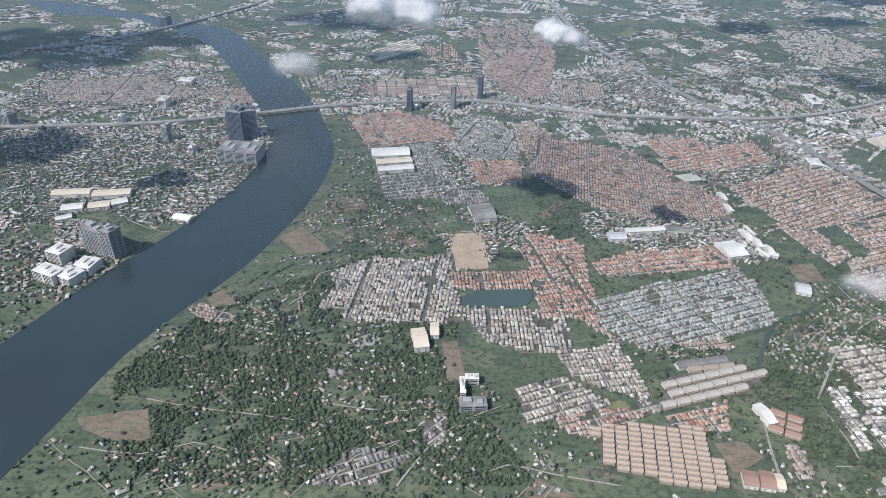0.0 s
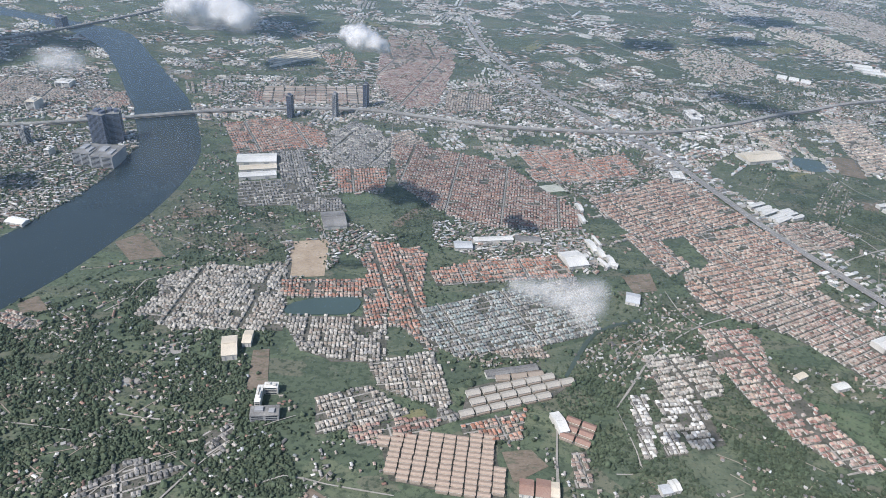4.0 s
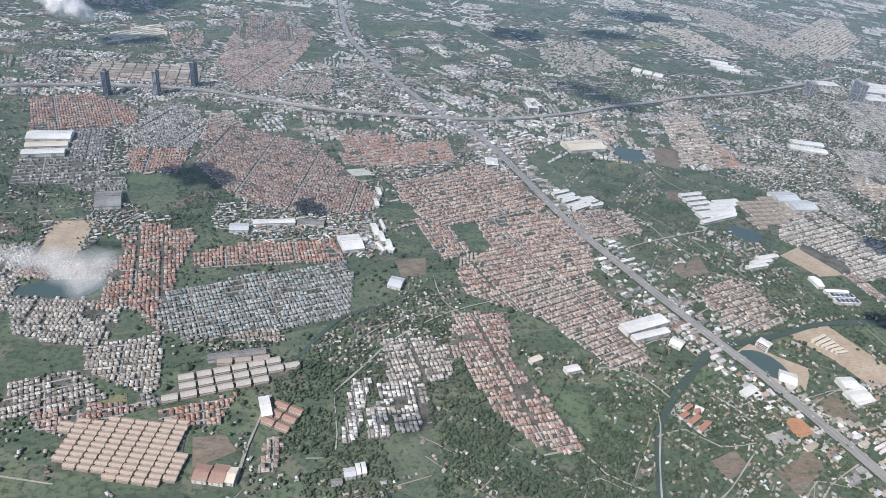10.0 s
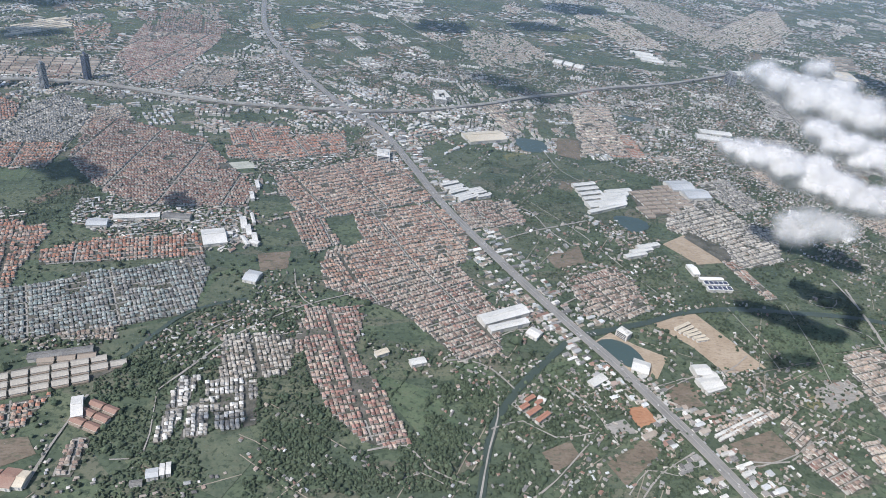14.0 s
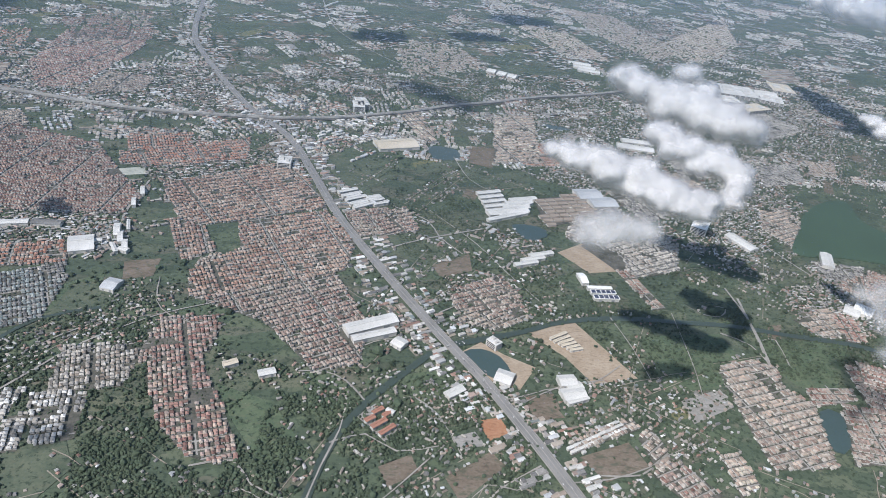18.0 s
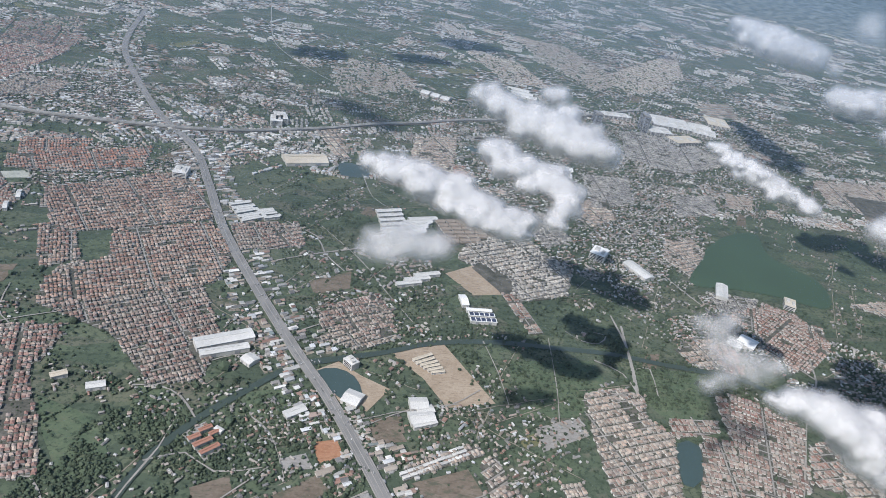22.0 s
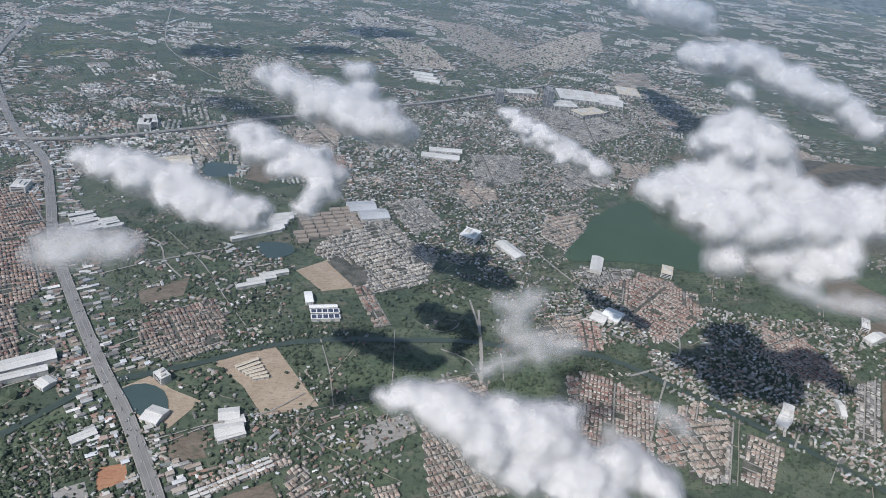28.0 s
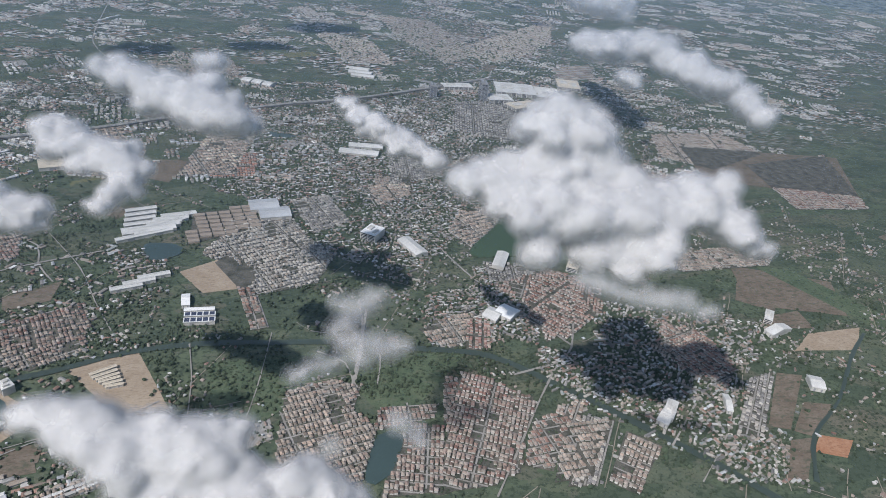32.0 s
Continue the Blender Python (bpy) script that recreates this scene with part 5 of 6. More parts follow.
scatter("village", [(571, 385), (715, 441), (734, 357), (727, 290), (555, 296)], 260)
scatter("village", [(706, 600), (847, 643), (822, 540), (682, 499)], 150)
scatter("village", [(743, 441), (860, 441), (928, 353), (875, 284), (749, 289), (741, 396)], 330)
scatter("village", [(815, 417), (950, 439), (908, 307), (755, 313)], 200)
scatter("village", [(346, 478), (433, 503), (455, 471), (433, 503), (396, 587), (358, 576)], 110)
scatter("village", [(472, 1293), (795, 1332), (873, 1180), (546, 1092)], 300)
scatter("village", [(764, 1421), (1305, 1434), (1272, 1047), (879, 844), (796, 1125)], 420)
scatter("village", [(1150, 775), (1364, 726), (1210, 535), (1026, 621)], 220)
scatter("town", [(850, 881), (1065, 976), (1153, 831), (1178, 712), (1086, 618), (980, 701), (924, 828)], 560)
scatter("town", [(1246, 1326), (1731, 1352), (1418, 899), (1179, 913)], 620)
scatter("village", [(1059, 644), (1172, 654), (1195, 543), (1146, 468), (1065, 551)], 260)
scatter("town", [(1210, 476), (1302, 414), (1390, 394), (1342, 301), (1264, 332), (1195, 411)], 200)
scatter("town", [(1285, 528), (1379, 519), (1414, 435), (1323, 379), (1242, 438)], 130)
scatter("village", [(1395, 437), (1488, 466), (1570, 417), (1424, 271), (1340, 321)], 160)
scatter("village", [(1130, 468), (1190, 427), (1138, 376), (1113, 429)], 60)
scatter("village", [(214, 368), (302, 401), (333, 315), (237, 309)], 80)
scatter("works", [(314, 688), (336, 824), (364, 747), (359, 618), (330, 617)], 90)
scatter("village", [(697, 552), (818, 584), (894, 530), (805, 488), (718, 482)], 160)
scatter("village", [(767, 438), (862, 491), (915, 401), (891, 326), (779, 326)], 260)
scatter("works", [(698, 481), (772, 486), (812, 398), (793, 338), (743, 360)], 200)
scatter("town", [(1161, 972), (1328, 1010), (1248, 773), (1097, 637), (1060, 745)], 420)
scatter("town", [(1470, 2620), (1936, 1850), (1880, 1135), (1658, 874), (1516, 1134), (1263, 1475)], 900)
scatter("town", [(-119, 1155), (75, 1237), (219, 1039), (-81, 1053)], 500)
scatter("town", [(108, 1213), (372, 1280), (450, 1058), (216, 1064)], 420)
scatter("village", [(566, 1163), (965, 1352), (862, 1029), (619, 846), (548, 935)], 380)
scatter("town", [(951, 1277), (1353, 1293), (1098, 846), (912, 826), (883, 1057)], 700)
scatter("village", [(359, 1041), (543, 1049), (532, 912), (380, 890)], 200)
scatter("village", [(386, 579), (477, 543), (496, 507), (408, 471), (366, 503)], 130)
scatter("works", [(617, 749), (765, 744), (832, 595), (764, 562), (668, 571)], 200)
scatter("town", [(987, 1002), (1315, 1013), (1278, 757), (1198, 667), (1118, 762)], 500)
scatter("village", [(1482, 497), (1607, 486), (1501, 379), (1422, 406)], 110)
scatter("town", [(1246, 469), (1391, 427), (1330, 347), (1272, 348), (1217, 413)], 120)
scatter("town", [(1291, 559), (1482, 497), (1410, 425), (1257, 478)], 180)
scatter("works", [(-367, 507), (-431, 625), (-333, 623), (-336, 508)], 60)
scatter("village", [(-264, 1050), (-152, 1033), (-100, 845), (-165, 823), (-208, 959)], 200)
scatter("town", [(-588, 912), (-337, 961), (-285, 834), (-204, 830), (-222, 755), (-253, 696), (-268, 681), (-327, 734), (-499, 748)], 520)
scatter("town", [(-328, 757), (-238, 786), (-236, 683), (-255, 644), (-308, 667), (-345, 712)], 260)
scatter("town", [(-457, 673), (-383, 663), (-390, 615), (-419, 602)], 90)
scatter("works", [(-499, 748), (-332, 749), (-322, 686), (-378, 710), (-438, 636)], 150)
scatter("town", [(-301, 986), (-267, 989), (-241, 855), (-256, 854)], 50)
scatter("village", [(-172, 859), (-102, 863), (-82, 762), (-135, 744), (-166, 789)], 70)
scatter("village", [(-171, 713), (-124, 760), (-49, 719), (-91, 639), (-168, 648)], 120)
scatter("village", [(-200, 495), (-140, 506), (-130, 465), (-188, 460)], 110)
scatter("village", [(-270, 477), (-238, 486), (-224, 462), (-252, 458)], 50)
scatter("village", [(-100, 490), (-49, 500), (-24, 468), (-94, 462)], 70)
scatter("village", [(-70, 385), (1, 399), (12, 352), (-29, 346), (-65, 356)], 120)
scatter("village", [(-266, 405), (-176, 407), (-77, 373), (9, 412), (7, 454), (-117, 451)], 150)
scatter("village", [(-279, 346), (-142, 344), (-104, 310), (-258, 307)], 120)
scatter("village", [(77, 365), (127, 377), (128, 323), (54, 317)], 120)
scatter("town", [(-4, 655), (60, 671), (59, 611), (18, 577)], 120)
scatter("town", [(13, 708), (61, 704), (126, 674), (96, 612), (47, 645)], 110)
scatter("town", [(-30, 971), (65, 955), (110, 839), (99, 779), (-10, 774)], 190)
scatter("town", [(165, 716), (341, 724), (344, 611), (246, 618), (165, 663)], 260)
scatter("works", [(362, 818), (417, 821), (405, 673), (348, 623), (336, 710)], 200)
scatter("village", [(160, 474), (273, 502), (261, 461), (166, 444)], 120)
scatter("village", [(289, 502), (407, 533), (368, 449), (292, 462)], 170)
scatter("town", [(331, 923), (429, 949), (457, 826), (411, 787), (337, 812)], 160)
scatter("town", [(426, 823), (541, 874), (543, 770), (469, 778)], 200)
scatter("village", [(290, 468), (348, 478), (361, 426), (304, 439)], 90)
scatter("village", [(366, 503), (474, 506), (439, 472), (388, 471)], 110)
scatter("village", [(500, 458), (593, 444), (586, 401), (533, 407)], 110)
scatter("village", [(616, 415), (716, 446), (699, 362), (617, 356)], 190)
scatter("works", [(732, 645), (868, 667), (799, 517), (697, 514)], 190)
scatter("works", [(695, 690), (834, 711), (827, 564), (720, 554)], 190)
scatter("village", [(511, 535), (621, 545), (648, 478), (587, 467)], 150)
scatter("village", [(501, 469), (592, 467), (671, 420), (629, 394), (547, 391)], 120)
scatter("village", [(619, 406), (727, 423), (758, 327), (645, 328)], 220)
scatter("town", [(1105, 590), (1201, 599), (1151, 490), (1087, 496)], 190)
scatter("works", [(1003, 627), (1049, 632), (995, 528), (962, 545)], 70)
scatter("town", [(1174, 641), (1250, 610), (1196, 484), (1138, 528)], 220)
scatter("town", [(1196, 484), (1248, 460), (1203, 385), (1180, 433)], 160)
scatter("village", [(1384, 419), (1524, 403), (1411, 290), (1324, 302)], 150)
scatter("town", [(1283, 346), (1363, 336), (1364, 283), (1280, 295)], 90)


def roadside(line, half, n):
    """Shops, sheds and yards that stand along a main road, set square to it."""
    k = rng.integers(1, len(line) - 1, n)
    d = line[k + 1] - line[k - 1]
    a = np.arctan2(d[:, 1], d[:, 0])
    off = rng.choice([-1, 1], n) * (half * 1.6 + 6 + 24 * rng.random(n) ** 1.6)
    s = rng.uniform(-9, 9, n)
    x, y = line[k, 0] - np.sin(a) * off + np.cos(a) * s, line[k, 1] + np.cos(a) * off + np.sin(a) * s
    ok = free(x, y) & (y > 150) & ((y < 1100) | (rng.random(n) < 0.25))
    ok[ok] = vacant(x[ok], y[ok], 4.4)
    x, y, a = x[ok], y[ok], a[ok]
    yards, k = [], 0
    for px, py, w in zip(x[::4], y[::4], a[::4]):
        l, d = rng.uniform(5, 15), rng.uniform(4, 10)
        for i, j in ((-1, -1), (1, -1), (1, 1), (-1, 1)):
            e, f = i * l / 2 * rng.uniform(0.8, 1.1), j * d / 2 * rng.uniform(0.8, 1.1)
            yards.append((px + math.cos(w) * e - math.sin(w) * f, py + math.sin(w) * e + math.cos(w) * f, 0.17 + 0.0004 * k))
        k += 1
    if k:
        tagged(new("yards", mesh("yards", np.array(yards), np.arange(4 * k).reshape(-1, 4), [YARD])), "dusty beige yards and forecourts along the road", "yards", kind="stuff")
    hue = rng.random(len(x))
    for color, lo, hi in (("white", 0, 0.22), ("silver", 0.22, 0.40), ("grey", 0.40, 0.70), ("tan", 0.70, 0.88), ("rust", 0.88, 0.96), ("blue", 0.96, 1.0)):
        q = (hue >= lo) & (hue < hi)
        m = q.sum()
        houses("roadside_sheds", x[q], y[q], a[q] + math.pi / 2 + rng.normal(0, 0.03, m), 5.0 * np.exp(rng.normal(0, 0.5, m)), rng.uniform(2.2, 4.8, m), rng.uniform(1.3, 2.6, m), rng.uniform(0.3, 0.8, m), color,
               f"shops and sheds along the road with {color} roofs", "sheds", 0.95)


for line, half, n in ROADSIDE:
    roadside(line, half, n * 6)

LANES = (0.96, 0.96 + math.pi / 2, 0.35)


def countryside():
    """Field strips, hedge lines and lanes with loose houses that fill the plain between the estates."""
    for kind, count in (("meadow", 120), ("soil", 105), ("lawn", 60), ("olive", 26), ("grey", 22)):
        x, y = rng.uniform(-700, 1900, count), 200 + 1500 * rng.random(count) ** 1.3
        turn = rng.choice(LANES, count) + rng.normal(0, 0.06, count)
        big = 1 + y / 1500
        sx, sy = rng.uniform(14, 46, count) * big, rng.uniform(8, 20, count) * big
        ok = free(x, y)
        for i, j in ((-1, -1), (1, -1), (1, 1), (-1, 1)):
            ok &= free(x + np.cos(turn) * i * sx * 0.55 - np.sin(turn) * j * sy * 0.55, y + np.sin(turn) * i * sx * 0.55 + np.cos(turn) * j * sy * 0.55)
        v, k = [], 0
        for a, c, w, l, d in zip(x[ok], y[ok], turn[ok], sx[ok], sy[ok]):
            for i, j in ((-1, -1), (1, -1), (1, 1), (-1, 1)):
                px, py = i * l / 2 * rng.uniform(0.85, 1.1), j * d / 2 * rng.uniform(0.85, 1.1)
                v.append((a + math.cos(w) * px - math.sin(w) * py, c + math.sin(w) * px + math.cos(w) * py, 0.03 + 0.0004 * k + 0.02 * len(kind)))
            k += 1
        tagged(new("fields", mesh("fields", np.array(v), np.arange(4 * k).reshape(-1, 4), [soil(kind)])), f"small {kind} coloured field strips", "fields", kind="stuff")
    lines = 900
    x, y = rng.uniform(-700, 1900, lines), 200 + 1300 * rng.random(lines) ** 1.2
    turn, long = rng.choice(LANES, lines) + rng.normal(0, 0.07, lines), rng.uniform(15, 70, lines)
    hx, hy = [], []
    for a, c, w, l in zip(x, y, turn, long):
        s = np.arange(-l / 2, l / 2, rng.uniform(1.6, 3.5))
        hx.append(a + np.cos(w) * s + rng.normal(0, 0.5, len(s)))
        hy.append(c + np.sin(w) * s + rng.normal(0, 0.5, len(s)))
    hx, hy = np.concatenate(hx), np.concatenate(hy)
    ok = free(hx, hy)
    TREE_SPOTS.append((hx[ok], hy[ok], np.exp(rng.normal(-0.1, 0.35, ok.sum())), 1.0))
    lanes = 1700
    x, y = rng.uniform(-700, 1900, lanes), 200 + 1200 * rng.random(lanes) ** 1.15
    turn, long = rng.choice(LANES, lanes) + rng.normal(0, 0.08, lanes), rng.uniform(40, 150, lanes)
    bx, by, bt, lv, lf, k = [], [], [], [], [], 0
    for a, c, w, l in zip(x, y, turn, long):
        s = np.linspace(-l / 2, l / 2, 7)
        line = np.stack([a + np.cos(w) * s + rng.normal(0, 0.5, 7), c + np.sin(w) * s + rng.normal(0, 0.5, 7)], 1)
        if not free(line[:, 0], line[:, 1]).all():
            continue
        v, f, _ = ribbon(line, 0.42, 0.35 + 0.0005 * k)
        lv.append(v)
        lf.append(f + sum(len(q) for q in lv[:-1]))
        k += 1
        m = int(l / 6)
        s, side = rng.uniform(-l / 2, l / 2, m), rng.choice([-1, 1], m) * rng.uniform(2.2, 5.5, m)
        bx.append(a + np.cos(w) * s - np.sin(w) * side)
        by.append(c + np.sin(w) * s + np.cos(w) * side)
        bt.append(w + rng.choice([0, math.pi / 2], m) + rng.normal(0, 0.06, m))
    tagged(new("lanes", mesh("lanes", np.concatenate(lv), np.concatenate(lf), [YARD])), "narrow pale lanes between fields", "lanes", kind="stuff")
    bx, by, bt = np.concatenate(bx), np.concatenate(by), np.concatenate(bt)
    ok = free(bx, by)
    ok[ok] = vacant(bx[ok], by[ok], 3.4)
    bx, by, bt = bx[ok], by[ok], bt[ok]
    hue = rng.random(len(bx))
    for color, lo, hi in (("white", 0, 0.05), ("silver", 0.05, 0.14), ("grey", 0.14, 0.50), ("tan", 0.50, 0.70), ("rust", 0.70, 0.82), ("brown", 0.82, 0.95), ("blue", 0.95, 1.0)):
        q = (hue >= lo) & (hue < hi)
        m = q.sum()
        houses("lane_houses", bx[q], by[q], bt[q], 2.1 * np.exp(rng.normal(0, 0.4, m)), rng.uniform(1.5, 2.5, m), rng.uniform(1.1, 2.0, m), rng.uniform(0.35, 0.7, m), color, f"houses along lanes with {color} roofs", "houses", 0.8, wall=DULL)


countryside()


def far_town():
    """The built-up plain towards the horizon: small estates and strips of sheds in rows along parallel lanes, with open country between."""
    count = 3300
    cy = 900 + 4050 * rng.random(count) ** 1.45
    cx = rng.uniform(-1.0, 1.0, count) * (900 + 0.75 * cy) + 0.32 * cy
    open_land = np.array([noise.noise((a * 0.0032, b * 0.0022, 7.0)) + 0.6 * noise.noise((a * 0.011, b * 0.009, 2.0)) for a, b in zip(cx, cy)])
    cx, cy = cx[open_land > -0.16], cy[open_land > -0.16]
    count = len(cx)
    lane = -0.35 + np.array([noise.noise((a * 0.003, b * 0.003, 5.0)) for a, b in zip(cx, cy)]) * 1.2 + rng.choice([0, math.pi / 2], count, p=[0.75, 0.25])
    tints = ("white", "silver", "grey", "pale", "tan", "rust", "peach", "blue")
    share = (0.15, 0.13, 0.15, 0.20, 0.13, 0.13, 0.08, 0.03)
    xs, ys, ts, ls, ws, hs = [], [], [], [], [], []
    for x, y, a in zip(cx, cy, lane):
        big = 1 + max(0, y - 1300) / 2600
        rows, m = rng.integers(1, 6), rng.integers(5, 13)
        gap = rng.uniform(4.2, 6.5) * big
        run, row = (q.ravel() for q in np.meshgrid((np.arange(m) - m / 2) * gap, (np.arange(rows) - rows / 2) * gap * 1.5))
        left = rng.random(len(run)) > 0.22
        run, row = (run + rng.normal(0, 0.5, len(run)))[left], (row + rng.normal(0, 0.5, len(row)))[left]
        k = len(run)
        xs.append(x + np.cos(a) * run - np.sin(a) * row)
        ys.append(y + np.sin(a) * run + np.cos(a) * row)
        ts.append(a + rng.normal(0, 0.04, k))
        ls.append(gap * np.exp(rng.normal(-0.3, 0.28, k)))
        ws.append(gap * rng.uniform(0.45, 0.85, k))
        main = rng.choice(8, p=share)
        hs.append(np.where(rng.random(k) < 0.6, main, rng.choice(8, k, p=share)))
    x, y, t, l, w, hue = (np.concatenate(q) for q in (xs, ys, ts, ls, ws, hs))
    ok = free(x, y) & (y > 880)
    ok[ok] = vacant(x[ok], y[ok], 3.9)
    x, y, t, l, w, hue = (q[ok] for q in (x, y, t, l, w, hue))
    for i, color in enumerate(tints):
        q = hue == i
        houses("distant_houses", x[q], y[q], t[q], l[q], w[q], rng.uniform(1.6, 3.4, q.sum()), rng.uniform(0.4, 1.0, q.sum()), color, f"distant houses and sheds with {color} roofs", "houses", 0.8)


far_town()

# ---- trees ----


def clumps(name, x, y, r, label, detail, flat=0.9):
    """Many crumpled crowns, joined."""
    n = len(x)
    ico = bmesh.new()
    if detail:
        for ring, z in ((1.0, -0.35), (0.85, 0.45)):
            for k in range(5):
                w = (k + (z > 0) * 0.5) * math.tau / 5
                ico.verts.new((ring * math.cos(w), ring * math.sin(w), z))
        ico.verts.new((0, 0, 1))
        ico.verts.ensure_lookup_table()
        for k in range(5):
            a, b, c, d = (ico.verts[i] for i in (k, (k + 1) % 5, 5 + k, 5 + (k + 1) % 5))
            ico.faces.new((a, b, c))
            ico.faces.new((b, d, c))
            ico.faces.new((c, d, ico.verts[10]))
    else:
        for co in ((1, 0, 0), (0, 1, 0), (-1, 0, 0), (0, -1, 0), (0, 0, 1)):
            ico.verts.new(co)
        ico.verts.ensure_lookup_table()
        for k in range(4):
            ico.faces.new((ico.verts[k], ico.verts[(k + 1) % 4], ico.verts[4]))
    ico.verts.index_update()
    base = np.array([v.co for v in ico.verts])
    tri = np.array([[v.index for v in f.verts] for f in ico.faces])
    ico.free()
    bend = rng.uniform(0.62, 1.28, (n, len(base)))
    v = base[None] * bend[:, :, None] * np.reshape(r, (-1, 1, 1))
    spin = rng.uniform(0, math.pi, n)[:, None]
    v[:, :, 0], v[:, :, 1] = v[:, :, 0] * np.cos(spin) - v[:, :, 1] * np.sin(spin), v[:, :, 0] * np.sin(spin) + v[:, :, 1] * np.cos(spin)
    v[:, :, 2] = v[:, :, 2] * flat + np.reshape(r, (-1, 1)) * 0.85
    v[:, :, 0] += np.reshape(x, (-1, 1))
    v[:, :, 1] += np.reshape(y, (-1, 1))
    f = (tri[None] + (np.arange(n) * len(base))[:, None, None]).reshape(-1, 3)
    tagged(new(name, mesh(name, v.reshape(-1, 3), f, [TREE])), label, "trees", kind="stuff")


def grove(pts, n):
    p = np.array(pts, float)
    n = int(n * 1.9)
    q = rng.uniform(p.min(0), p.max(0), (n * 4, 2))
    patch = np.array([noise.noise((a * 0.02, b * 0.02, 3.0)) + 0.5 * noise.noise((a * 0.07, b * 0.07, 9.0)) for a, b in q])
    ok = inside(p, q[:, 0], q[:, 1]) & (patch > -0.12) & free(q[:, 0], q[:, 1])
    q = q[ok][:n]
    TREE_SPOTS.append((q[:, 0], q[:, 1], np.exp(rng.normal(-0.15, 0.38, len(q))), 1.0))


grove([(-225, 512), (-94, 596), (12, 601), (18, 415), (71, 315), (-220, 309), (-276, 412)], 9500)
grove([(-146, 777), (-5, 733), (92, 703), (6, 612), (-132, 605)], 900)
grove([(100, 778), (186, 752), (182, 656), (117, 653)], 500)
grove([(-658, 923), (-313, 882), (-284, 731), (-315, 661), (-491, 628)], 1200)
grove([(260, 429), (324, 508), (416, 569), (446, 448), (451, 356), (552, 302), (283, 304)], 2600)
grove([(388, 328), (464, 426), (555, 297)], 900)
grove([(525, 454), (601, 399), (574, 310), (520, 312)], 800)
grove([(573, 398), (692, 456), (734, 357), (740, 289), (555, 296)], 1300)
grove([(641, 788), (894, 812), (802, 510), (680, 490)], 1300)
grove([(474, 1495), (853, 1606), (864, 1148), (489, 1081)], 1500)
grove([(869, 567), (1171, 492), (1110, 429), (858, 431), (704, 471)], 1000)
grove([(983, 557), (1215, 458), (1306, 283), (1283, 280), (1145, 425), (992, 437)], 900)
grove([(897, 883), (1172, 891), (1194, 712), (1008, 576), (894, 663)], 1200)
grove([(1297, 650), (1718, 564), (1412, 260), (1264, 332)], 900)
grove([(775, 1465), (1633, 1554), (1033, 713), (786, 833)], 1800)


def strew_trees():
    """Trees over the whole near plain, in drifts."""
    n = 45000
    y = 180 + 1500 * rng.random(n) ** 1.2
    x = rng.uniform(-1.0, 1.0, n) * (500 + 0.6 * y) + 0.35 * y + rng.uniform(0, 500, n)
    patch = np.array([noise.noise((a * 0.008, b * 0.008, 1.0)) + 0.6 * noise.noise((a * 0.04, b * 0.04, 5.0)) for a, b in zip(x, y)])
    ok = (patch > -0.02) & free(x, y)
    TREE_SPOTS.append((x[ok], y[ok], np.exp(rng.normal(-0.12, 0.4, ok.sum())) * (1 + y[ok] / 1800), 1.0))


strew_trees()
TX, TY, TR = (np.concatenate([s[k] for s in TREE_SPOTS]) for k in range(3))
NEAR = (TY < 620) & (TR > 0.8)
clumps("trees", TX[NEAR], TY[NEAR], TR[NEAR], "dark green trees in groves and gardens", True)
clumps("bushes", TX[~NEAR], TY[~NEAR], TR[~NEAR], "small dark green trees and bushes in yards and on the far plain", False)

# ---- clouds ----


def cloud_material(share, white):
    m = bpy.data.materials.new("cloud_droplets")
    m.use_nodes = True
    t = m.node_tree
    n, link = t.nodes, t.links.new
    n.remove(n["Principled BSDF"])
    a, b, mix = n.new("ShaderNodeBsdfDiffuse"), n.new("ShaderNodeBsdfTranslucent"), n.new("ShaderNodeMixShader")
    for k in (a, b):
        k.inputs[0].default_value = (white, white, white, 1)
    mix.inputs[0].default_value = share
    link(a.outputs[0], mix.inputs[1])
    link(b.outputs[0], mix.inputs[2])
    link(mix.outputs[0], n["Material Output"].inputs[0])
    return m, mix


CORE, _ = cloud_material(0.25, 0.82)


def mist_material(dens):
    """A thin skin of droplets, torn by noise."""
    m, lit = cloud_material(0.5, 0.91)
    t = m.node_tree
    n, link = t.nodes, t.links.new
    place, grain, tear, clear, veil = (n.new("ShaderNode" + k) for k in ("TexCoord", "TexNoise", "MapRange", "BsdfTransparent", "MixShader"))
    grain.inputs["Scale"].default_value, grain.inputs["Detail"].default_value, grain.inputs["Roughness"].default_value = 0.08, 5, 0.55
    link(place.outputs["Object"], grain.inputs["Vector"])
    link(grain.outputs[0], tear.inputs[0])
    for i, value in ((1, 0.25), (2, 0.75), (3, 0.0), (4, dens * 1.1)):
        tear.inputs[i].default_value = value
    link(tear.outputs[0], veil.inputs[0])
    link(clear.outputs[0], veil.inputs[1])
    link(lit.outputs[0], veil.inputs[2])
    link(veil.outputs[0], n["Material Output"].inputs[0])
    return m


SKINS = {share: mist_material(share) for share in (0.10, 0.14, 0.2, 0.3, 0.42, 0.55)}
ICO = bmesh.new()
bmesh.ops.create_icosphere(ICO, subdivisions=2, radius=1)
ICO_V, ICO_F = np.array([v.co for v in ICO.verts]), np.array([[v.index for v in f.verts] for f in ICO.faces])
ICO.free()


